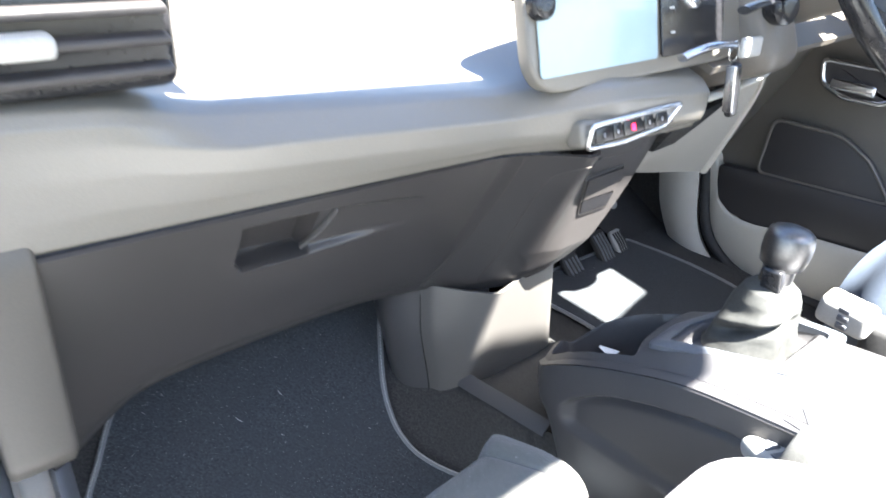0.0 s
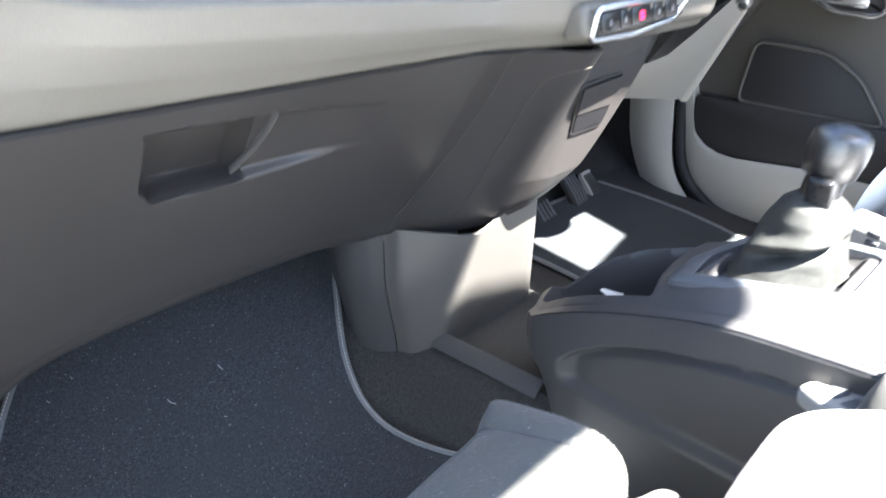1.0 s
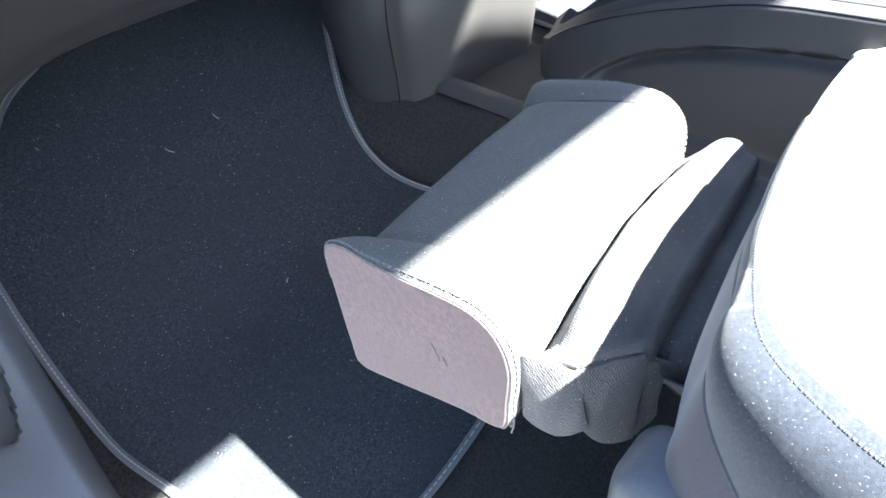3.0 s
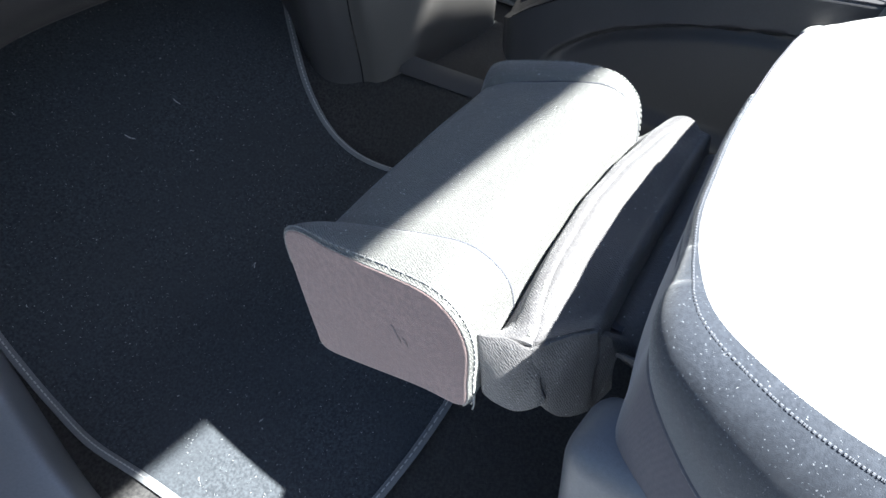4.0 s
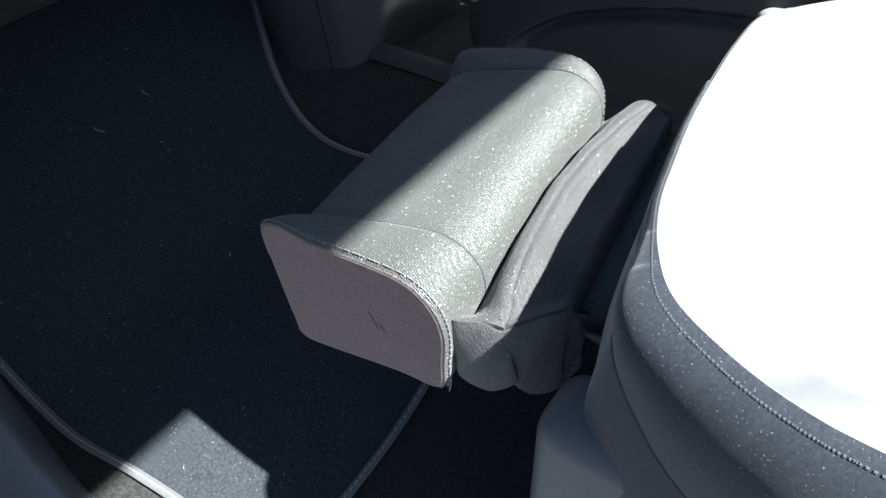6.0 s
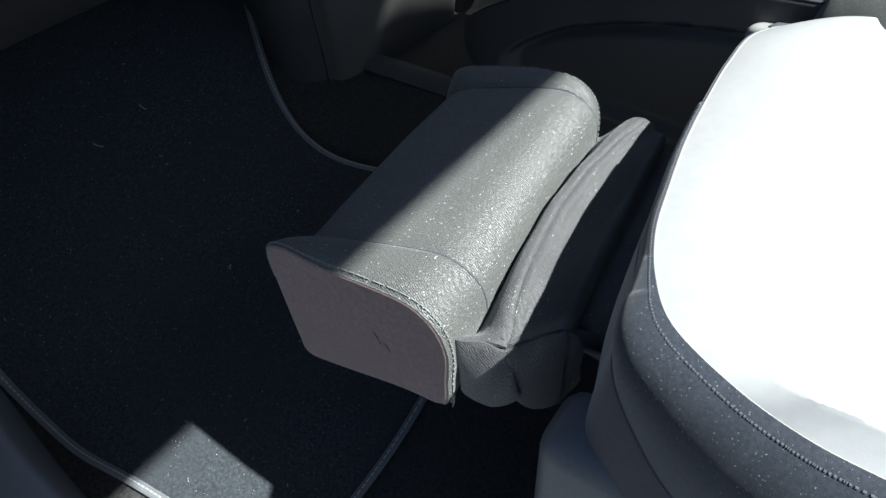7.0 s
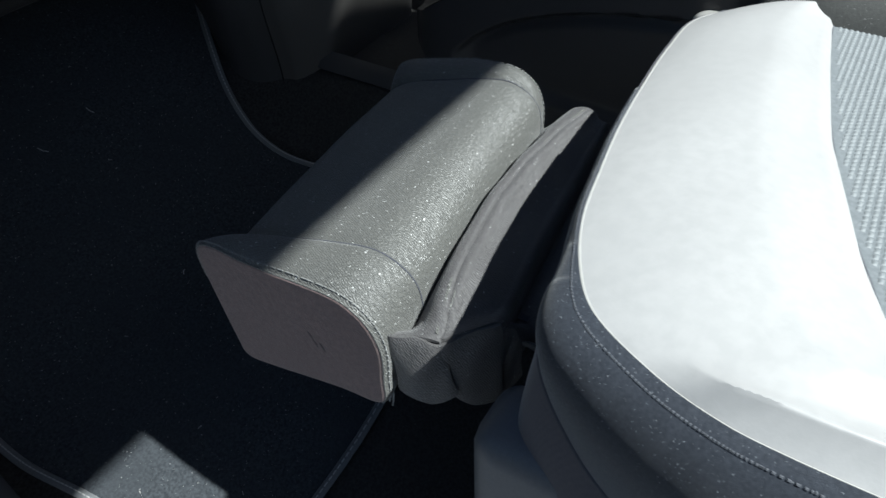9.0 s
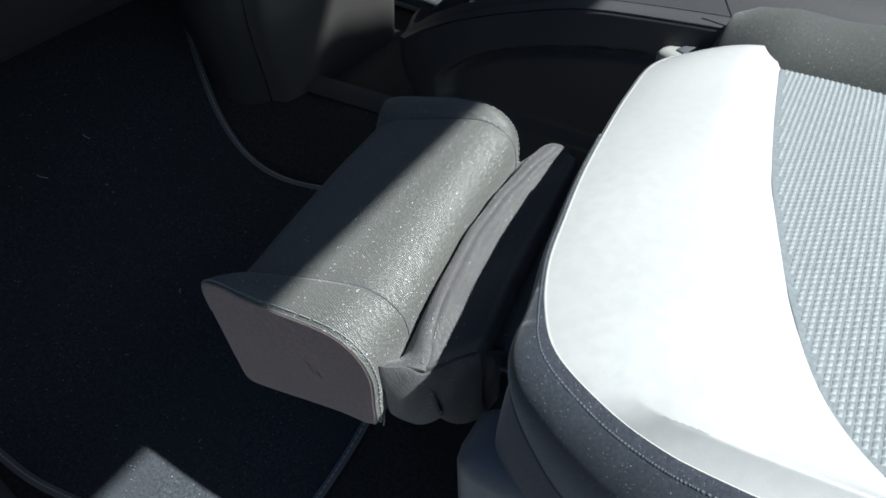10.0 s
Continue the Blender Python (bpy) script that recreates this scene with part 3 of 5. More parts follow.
# ---- centre column and the tunnel strip ----
def build_column():
    col = thing("centre_column", "taupe plastic column between dashboard and tunnel carpet", "console column")
    plan = [(0.372, 1.16), (0.360, 1.07), (0.330, 1.0), (0.308, 0.955), (0.303, 0.925), (0.312, 0.898), (0.326, 0.873), (0.332, 0.855), (0.341, 0.842),
            (0.354, 0.8335), (0.370, 0.8295), (0.40, 0.828), (0.46, 0.828), (0.52, 0.828), (0.552, 0.831), (0.563, 0.842), (0.570, 0.90), (0.580, 1.0)]
    line = smooth_line([(x, y, 0) for x, y in plan], 180)
    cut = min(range(180), key=lambda i: (line[i] - Vector((0.326, 0.873, 0))).length)

    def fn(a, b):
        """Rises from the carpet, leaning a little towards the dashboard's lower edge, and flares out beside the mat."""
        p = line[round(a * 179)]
        z0 = min(floor_z(p.x, p.y), 0.152) - 0.012
        h = (softer(LOW_EDGE, p.x - 0.085 * max(0.0, p.x - 0.40) / 0.16, 0.02) + 0.010 - z0) * b
        side = 1 - ease(0.335, 0.37, p.x)
        front = 1 - ease(0.86, 0.93, p.y)
        x = p.x - 0.018 * ease(0.0, 0.7, b) * side - 0.40 * h * max(0.0, p.x - 0.40) / 0.16 * front
        return (x, p.y - 0.30 * h * front * (1 - side), z0 + h)
    v, f = sheet(lambda a, b: fn((cut + (179 - cut) * a) / 179, b), 179 - cut, 20, 0.004)
    mesh_part("column_shell", v, f, COLUMN, col)
    v, f = sheet(lambda a, b: fn(cut * a / 179, b), cut, 20, 0.004)
    mesh_part("column_flank", v, f, CONSOLE, col, "dark brown side panel")
    joint = [Vector(fn(cut / 179, 0.04 + 0.86 * k / 16)) + Vector((-0.0004, -0.0006, 0)) for k in range(17)]
    v, f = tube(joint, 0.0008, 0.0008, 6)
    mesh_part("joint", v, f, BLACK, col)
    strip = thing("tunnel_strip", "grey plastic strip along the top of the tunnel carpet", "trim strip")
    up, low = Vector((0.354, 0.831, 0.162)), Vector((0.372, 0.672, 0.155))

    def ribbon(a, b):
        p = up.lerp(low, a)
        return (p.x - 0.005 + 0.017 * b, p.y, p.z - 0.008 + 0.011 * b + 0.005 * math.sin(min(1.0, b * 1.3) * math.pi / 2))
    v, f = sheet(ribbon, 24, 8, -0.004)
    mesh_part("strip", v, f, CONSOLE, strip)


build_column()


# ---- centre console ----
CON_L = [(-0.6, 0.340), (0.30, 0.346), (0.42, 0.350), (0.50, 0.350), (0.60, 0.352), (0.64, 0.356), (0.67, 0.364), (0.69, 0.376), (0.705, 0.396)]
CON_R = [(-0.6, 0.525), (0.30, 0.520), (0.40, 0.525), (0.453, 0.537), (0.52, 0.530), (0.594, 0.507), (0.652, 0.480), (0.687, 0.448), (0.705, 0.420)]
CON_TOP = [(-0.6, 0.405), (0.20, 0.402), (0.345, 0.396), (0.478, 0.382), (0.582, 0.346), (0.640, 0.318), (0.675, 0.292), (0.705, 0.262)]


def build_console():
    con = thing("centre_console", "dark grey moulded centre console with an open front tray", "centre console")

    def along(b):
        return -0.6 + 0.90 * b / 0.15 if b < 0.15 else 0.30 + 0.405 * (b - 0.15) / 0.85

    def top(a, b):
        y = along(b)
        xl, xr = softer(CON_L, y, 0.008) + 0.004, softer(CON_R, y, 0.02)
        x = xl + (xr - xl) * a
        z = softer(CON_TOP, y, 0.03)
        s = min(x - xl, xr - x, 0.06)
        z -= 0.020 * (1 - math.sin(min(1.0, s / 0.035) * math.pi / 2))
        z += 0.022 * ease(0.02, 0.11, x - xl) * ease(0.54, 0.66, y) * (1 - 0.8 * ease(0.665, 0.705, y)) * ease(-0.02, 0.03, xr - x)
        back = 0.545 + 0.014 * math.sin(min(1.0, max(0.0, (x - 0.36) / 0.17)) * math.pi)
        tray = ease(0.008, 0.018, x - xl) * ease(0.008, 0.018, xr - x) * ease(back, back + 0.010, y) * (1 - ease(0.682, 0.692, y))
        well = ease(0.032, 0.040, x - xl) * ease(0.024, 0.032, xr - x) * ease(0.405, 0.413, y) * (1 - ease(0.510, 0.520, y))
        return (x, y, z - 0.088 * tray - 0.014 * well)
    v, f = sheet(top, 100, 260, 0.003)
    mesh_part("top_shell", v, f, CONSOLE, con)

    ARCH = [(-0.7, 0.335), (0.30, 0.332), (0.402, 0.327), (0.449, 0.320), (0.501, 0.309), (0.558, 0.289), (0.589, 0.272), (0.622, 0.247), (0.64, 0.225)]

    def side(a, b):
        y = along(a)
        xl = softer(CON_L, y, 0.008)
        zt = softer(CON_TOP, y, 0.03) - 0.020
        nose = ease(0.60, 0.705, y)
        zb = floor_z(0.37, y) - 0.03 + 0.03 * nose
        z = zb + (zt - zb) * b
        arch = softer(ARCH, y, 0.012)
        foot = 0.206 - 0.02 * ease(0.2, 0.6, 0.63 - y)
        fade = ease(0.0, 0.03, 0.640 - y)
        inside = (1 - ease(arch - 0.0045, arch + 0.0045, z)) * ease(foot - 0.002, foot + 0.016, z) * fade
        inside += 0.55 * ease(arch - 0.016, arch - 0.003, z) * (1 - ease(arch - 0.0045, arch + 0.0045, z)) * ease(0.02, 0.06, 0.640 - y)
        under = 0.035 * (1 - ease(zb, foot + 0.01, z))
        bulge = -0.009 * math.sin(min(1.0, b / 0.93) * math.pi / 2) + 0.014 * ease(0.982, 1.0, b)
        return (xl + bulge + 0.010 * inside + under, y, z)
    v, f = sheet(side, 260, 150, -0.003)
    mesh_part("side_panel", v, f, CONSOLE, con)

    def right(a, b):
        y = along(a)
        z = softer(CON_TOP, y, 0.03) - 0.020
        return (softer(CON_R, y, 0.02), y, 0.02 + (z - 0.02) * b)
    v, f = sheet(right, 50, 8, 0.003)
    mesh_part("far_side_panel", v, f, CONSOLE, con)
    # gear surround
    outer = rounded_outline([(0.388, 0.380), (0.512, 0.380), (0.522, 0.465), (0.505, 0.520), (0.440, 0.546), (0.370, 0.540)], 0.014)
    inner = rounded_outline([(0.402, 0.394), (0.500, 0.394), (0.508, 0.462), (0.492, 0.506), (0.440, 0.528), (0.386, 0.522)], 0.012)
    mids = [((p[0] * 0.6 + q[0] * 0.4), (p[1] * 0.6 + q[1] * 0.4)) for p, q in zip(outer, inner)]
    loops = [(outer, -0.004), (outer, 0.002), (mids, 0.0055), (inner, 0.0035), (inner, -0.012)]
    k = len(outer)
    verts = [(x, y, softer(CON_TOP, y, 0.03) + dz) for loop, dz in loops for x, y in loop]
    faces = [(h * k + i, h * k + (i + 1) % k, (h + 1) * k + (i + 1) % k, (h + 1) * k + i) for h in range(4) for i in range(k)]
    mesh_part("gear_surround", verts, faces, FLANGE, con, "satin grey gear surround")
    line = [Vector(side(0.15 + 0.80 * i / 60, 0.985)) + Vector((-0.0003, 0, 0)) for i in range(61)]
    v, f = tube(line, 0.0006, 0.0006, 6)
    mesh_part("shell_joint", v, f, BLACK, con)
    rear = [Vector((softer(CON_L, 0.335, 0.008) - 0.0095 + 0.0007 * k, 0.333 + 0.0016 * k, softer(CON_TOP, 0.335, 0.03) - 0.034 + 0.0019 * k)) for k in range(16)]
    v, f = tube(rear, 0.0007, 0.0007, 6)
    mesh_part("rear_joint", v, f, BLACK, con)
    part("tray_insert", rounded_box((0.06, 0.06, 0.004), (0.425, 0.605, 0.268), 0.002, (12, 0, 8)), RUBBER, con)


build_console()


def build_gear_lever():
    g = thing("gear_lever", "silver gear lever knob over a creased grey leather gaiter", "gear lever")
    base, head = Vector((0.457, 0.460, 0.372)), Vector((0.467, 0.450, 0.482))
    axis = (head - base).normalized()

    def boot(a, b):
        """A loose leather sleeve: wide at the frame, folded over once on the passenger side, drawn in under the knob."""
        w = 2 * math.pi * a
        d = (w - 3.55 + math.pi) % (2 * math.pi) - math.pi
        r = curve([(0.0, 0.050), (0.10, 0.044), (0.25, 0.040), (0.50, 0.036), (0.72, 0.033), (0.88, 0.028), (0.96, 0.021), (1.0, 0.016)], b)
        side = ease(-1.5, -0.6, d) * (1 - ease(0.5, 1.3, d))
        mid = 0.56 + 0.16 * d
        fold = 0.20 * math.exp(-((b - mid) / 0.07) ** 2) - 0.24 * math.exp(-((b - mid + 0.13) / 0.06) ** 2)
        pleat = 0.20 * math.exp(-((d - 1.15) / 0.16) ** 2) - 0.16 * math.exp(-((d - 0.80) / 0.14) ** 2) + 0.14 * math.exp(-((d + 1.35) / 0.25) ** 2) - 0.12 * math.exp(-((d + 1.9) / 0.22) ** 2)
        slack = 0.05 * math.sin(3 * w + 5 * b) + 0.035 * math.sin(7 * w - 8 * b)
        k = 1 + fold * side + (pleat * (1 - b) + slack) * math.sin(min(1.0, b * 1.1) * math.pi) ** 0.7
        lift = 0.078 * b - 0.010 * (1 - b) ** 3
        return base + axis * lift + Vector((math.cos(w) * r * k, math.sin(w) * r * k * 1.05, 0))
    v, f = sheet(boot, 96, 56)
    mesh_part("gaiter", v, f, LEATHER_G, g, "creased dark leather gaiter")
    v, f = lathe([(0.017, 0), (0.0165, 0.05)], base + axis * 0.062, axis, 20)
    mesh_part("shaft", v, f, SATIN, g)
    part("reverse_collar", rounded_box((0.012, 0.022, 0.040), base + axis * 0.080 + Vector((-0.016, -0.004, 0)), 0.003, (0, -12, 0)), BLACK, g)
    v, f = lathe([(0.017, 0.0), (0.0225, 0.004), (0.0250, 0.018), (0.0255, 0.030), (0.0240, 0.037)], base + axis * 0.094, axis, 28)
    mesh_part("knob", v, f, SATIN, g, "satin silver knob")
    v, f = lathe([(0.0243, 0.0), (0.0235, 0.004), (0.019, 0.008), (0.010, 0.0110), (0.002, 0.0118)], base + axis * 0.1305, axis, 28)
    mesh_part("cap", v, f, SATIN, g, "polished metal cap")


build_gear_lever()
scrap = thing("paper_scrap", "crumpled white paper scrap lying in the console tray", "paper")
v, f = sheet(lambda a, b: (0.412 + 0.022 * a * (1 - 0.85 * b), 0.612 + 0.018 * b, 0.289 + 0.003 * abs(a - 0.4) + 0.008 * b), 4, 4, 0.0006)
mesh_part("sheet", v, f, PAPER, scrap, smooth=False)

# ---- passenger seat ----
def seat_plane(x):
    return 0.400 - 0.06 * (x + 0.05)


PIPE = [(0.284, 0.300), (0.277, 0.318), (0.262, 0.353), (0.225, 0.374), (0.170, 0.375), (0.110, 0.3705), (0.060, 0.365), (0.015, 0.3575),
        (-0.020, 0.3505), (-0.049, 0.3395), (-0.071, 0.3245), (-0.086, 0.298), (-0.093, 0.2745), (-0.0945, 0.2515), (-0.093, 0.20), (-0.091, 0.10), (-0.090, -0.25)]
INNER = [(0.276, 0.276), (0.274, 0.283), (0.268, 0.2935), (0.225, 0.290), (0.170, 0.282), (0.115, 0.273), (0.064, 0.261), (0.025, 0.250),
         (0.0, 0.2415), (-0.022, 0.2335), (-0.040, 0.2245), (-0.054, 0.213), (-0.064, 0.200), (-0.069, 0.185), (-0.072, 0.15), (-0.074, 0.08), (-0.074, -0.25)]


def cushion_z(x, y):
    return seat_plane(x) + 0.0044 - 0.03 * ease(0.0, 0.6, 0.20 - y)


def build_seat():
    seat = thing("passenger_seat", "white leather and grey mesh car seat with dark felt sides", "car seat", group="front seats")
    n = 200
    outer = [Vector((p.x, p.y, seat_plane(p.x))) for p in smooth_line([(x, y, 0) for x, y in PIPE], n)]
    inner = [Vector((p.x, p.y, cushion_z(p.x, p.y))) for p in smooth_line([(x, y, 0) for x, y in INNER], n)]

    def white(a, b):
        i = round(a * (n - 1))
        p, q = outer[i], inner[i]
        w = p.lerp(q, b)
        roll = 1 - (1 - min(1.0, b / 0.75)) ** 2.2
        dome = 0.0145 * roll * (1 - 0.45 * ease(0.6, 1.0, b)) - 0.0035 * ease(0.93, 1.0, b)
        # along the side a crease parts the top from a steep facet above the piping
        side = ease(0.0, 0.030, 0.306 - p.y)
        crest = min(0.55, max(0.14, 0.60 * (0.302 - p.y) / 0.075))
        facet = 0.0125 * min(1.0, b / crest) - 0.0081 * ease(crest, 1.0, b)
        w.z = p.z + (seat_plane(q.x) - p.z) * b + dome + (facet - dome) * side
        if p.y < 0.20:
            w.z -= 0.03 * ease(0.0, 0.6, 0.20 - w.y)
        w.z += 0.0007 * math.sin(w.x * 55 + w.y * 31) * math.sin(w.y * 47 - w.x * 23) * roll
        return w
    v, f = sheet(lambda a, b: white(a, b ** 1.35), n - 1, 56, 0.003)
    mesh_part("front_bolster", v, f, LEATHER_W, seat, "smooth white leather front bolster with a side crease")
    # centre panel with a knitted mesh
    front_line = sorted((p.x, p.y) for p in inner[6:] if p.y > 0.20)
    left_line = sorted((p.y, p.x) for p in inner[90:])

    def centre(a, b):
        x = -0.074 + 0.349 * a
        front = curve(front_line, x) if x > -0.064 else 0.20
        y = -0.25 + (front + 0.25) * b
        x = max(x, curve(left_line, y)) if y < 0.235 else x
        return (x, y, cushion_z(x, y) - 0.0008 + 0.0030 * ease(0.0, 0.06, front - y) * ease(0.0, 0.04, 0.275 - x))
    v, f = sheet(centre, 70, 90, 0.004)
    mesh_part("centre_panel", v, f, MESH, seat, "grey mesh cloth centre panel")
    v, f = [], []
    for i in range(90):
        for j in range(100):
            x, y = -0.068 + 0.0042 * i + (0.0021 if j % 2 else 0), -0.02 + 0.0034 * j
            front = curve(front_line, x) if x > -0.064 else 0.20
            if y > front - 0.004 or x > 0.268 or x < curve(left_line, y) + 0.003:
                continue
            z = cushion_z(x, y) - 0.0002 + 0.0030 * ease(0.0, 0.06, front - y) * ease(0.0, 0.04, 0.275 - x)
            c = len(v)
            v += [(x - 0.0019, y - 0.0014, z - 0.0009), (x + 0.0019, y - 0.0014, z - 0.0009), (x + 0.0019, y + 0.0014, z - 0.0009), (x - 0.0019, y + 0.0014, z - 0.0009),
                  (x - 0.0010, y - 0.0006, z), (x + 0.0010, y - 0.0006, z), (x + 0.0010, y + 0.0006, z), (x - 0.0010, y + 0.0006, z)]
            f += [tuple(c + k for k in q) for q in ((4, 5, 6, 7), (0, 1, 5, 4), (1, 2, 6, 5), (2, 3, 7, 6), (3, 0, 4, 7))]
    tagged(mesh_part("mesh_knit", v, f, TUFT, seat, "pale raised knit of the mesh"), kind="stuff")
    # piping round the white leather
    v, f = tube([p + Vector((0, 0, -0.0006)) for p in outer], 0.0010, 0.0010, 8)
    mesh_part("piping", v, f, PALE, seat, "white leather piping")
    v, f = tube([p + Vector((0, 0, -0.0008)) for p in inner[8:]], 0.0006, 0.0006, 6)
    mesh_part("inner_seam", v, f, SHIELD, seat)
    # flank: felt above a seam that runs down from the front corner, smooth cloth below it
    k0 = next(i for i, p in enumerate(outer) if p.x < 0.1101)
    SEAM = [(0.110, 0.3730, 0.3785), (0.060, 0.3680, 0.3810), (0.015, 0.3610, 0.3835), (-0.020, 0.3545, 0.3855), (-0.0500, 0.3460, 0.3850), (-0.0760, 0.3395, 0.3680), (-0.0910, 0.3140, 0.3460), (-0.0975, 0.2860, 0.3290), (-0.102, 0.255, 0.3180), (-0.104, 0.195, 0.309),
            (-0.105, 0.09, 0.302), (-0.105, -0.25, 0.300)]
    low = smooth_line(SEAM, n)

    def seam_at(a):
        return low[round(min(1.0, a) * (n - 1))]

    def felt(a, b):
        p = outer[round(k0 + a * (n - 1 - k0))]
        q = seam_at(a)
        w = p.lerp(q, b)
        t = outer[min(n - 1, round(k0 + a * (n - 1 - k0)) + 1)] - outer[max(0, round(k0 + a * (n - 1 - k0)) - 1)]
        d = Vector((t.y, -t.x, 0)).normalized()
        grow = 0.18 + 0.82 * ease(0.30, 0.48, a)
        return w + d * (0.0008 + 0.0125 * grow * math.sin(b ** 0.72 * math.pi)) + Vector((0, 0, 0.004 * grow * math.sin(b ** 0.8 * math.pi) + 0.0012 * (1 - b)))
    v, f = sheet(felt, 150, 30, -0.003)
    mesh_part("felt_flank", v, f, FELT, seat, "dark felt flank with lint")
    line = [seam_at(k / 120) + Vector((-0.0006, 0.0004, 0)) for k in range(121)]
    v, f = tube(line, 0.0010, 0.0010, 6)
    mesh_part("flank_seam", v, f, GAITER, seat)

    def flank(a, b):
        q = seam_at(a)
        lean = 0.010 * math.sin(b * math.pi) - 0.004 * b
        return (q.x - 0.0005 - lean * 0.7, q.y + 0.006 * math.sin(b * math.pi) * (1 - ease(0.36, 0.58, a)) - 0.004 * b, q.z - b * (0.13 - 0.02 * ease(0.36, 0.56, a)))
    v, f = sheet(flank, 120, 24, -0.003)
    mesh_part("lower_flank", v, f, FLANK, seat, "mauve grey lower flank")

    def front(a, b):
        i = round(4 + a * (k0 + 1 - 4))
        p = outer[i]
        t = outer[min(n - 1, i + 1)] - outer[max(0, i - 1)]
        d = Vector((t.y, -t.x, 0)).normalized()
        return p + d * (0.002 + 0.007 * math.sin(b * math.pi * 0.7) - 0.012 * b) + Vector((0, 0, -0.0006 - b * 0.115))
    v, f = sheet(front, k0 + 1 - 4, 20, -0.003)
    mesh_part("front_panel", v, f, FLANK, seat, "mauve grey cloth front panel")
    # stitches below the piping
    v, f = [], []
    row = smooth_line([tuple(Vector(felt(0.01 + 0.99 * i / 80, 0.055)) + Vector((-0.0001, 0.0, 0.0001))) for i in range(81)], 420)
    for i in range(0, 418, 2):
        vv, ff = tube([row[i], row[i + 1]], 0.0005, 0.0004, 5)
        f += [tuple(k + len(v) for k in s) for s in ff]
        v += vv
    tagged(mesh_part("flank_stitching", v, f, SHIELD, seat, "grey stitching"), kind="stuff")

    # far bolster
    def bolster(a, b):
        y = 0.352 - 0.62 * b
        top_z = curve([(-0.3, 0.425), (0.10, 0.424), (0.20, 0.418), (0.26, 0.410), (0.30, 0.411), (0.325, 0.404), (0.345, 0.390), (0.352, 0.36)], y)
        w = math.pi * a
        left = 0.257 + 0.012 * ease(0.30, 0.352, y)
        return (left + 0.044 - 0.044 * math.cos(w), y, 0.33 + (top_z - 0.33) * math.sin(w) ** 0.55)
    v, f = sheet(bolster, 36, 70)
    mesh_part("side_bolster", v, f, BOLSTER, seat, "dark felt side bolster")
    # base, hinge cover and a side control block
    part("seat_base", rounded_box((0.30, 0.48, 0.26), (0.085, 0.065, 0.135), 0.03), RUBBER, seat)
    part("hinge_cover", rounded_box((0.045, 0.150, 0.29), (-0.0735, 0.280, 0.181), 0.014, (-3, 0, 0), 4), SHIELD, seat, "grey plastic hinge cover")
    ctrl = part("control_block", rounded_box((0.040, 0.085, 0.022), (0.325, 0.354, 0.337), 0.008, (-6, -6, -32)), PALE, seat, "pale grey control block")
    for k in range(3):
        part("rocker", rounded_box((0.016, 0.015, 0.004), (0.313 + 0.0105 * k, 0.338 + 0.017 * k, 0.3490 - 0.0018 * k), 0.002, (-6, -6, -32)), SHIELD, ctrl)
    part("control_arm", rounded_box((0.022, 0.05, 0.26), (0.328, 0.350, 0.216), 0.008), RUBBER, seat)


build_seat()


# ---- leg rest ----
LEG_O, LEG_U, LEG_W = Vector((-0.075, 0.48, 0)), Vector((0.9929, 0.119, 0)), Vector((-0.119, 0.9929, 0))


def leg_at(u, w, z):
    """From the leg rest's own axes (along it, away from the seat, up) into the car."""
    return LEG_O + LEG_U * u + LEG_W * w + Vector((0, 0, z))


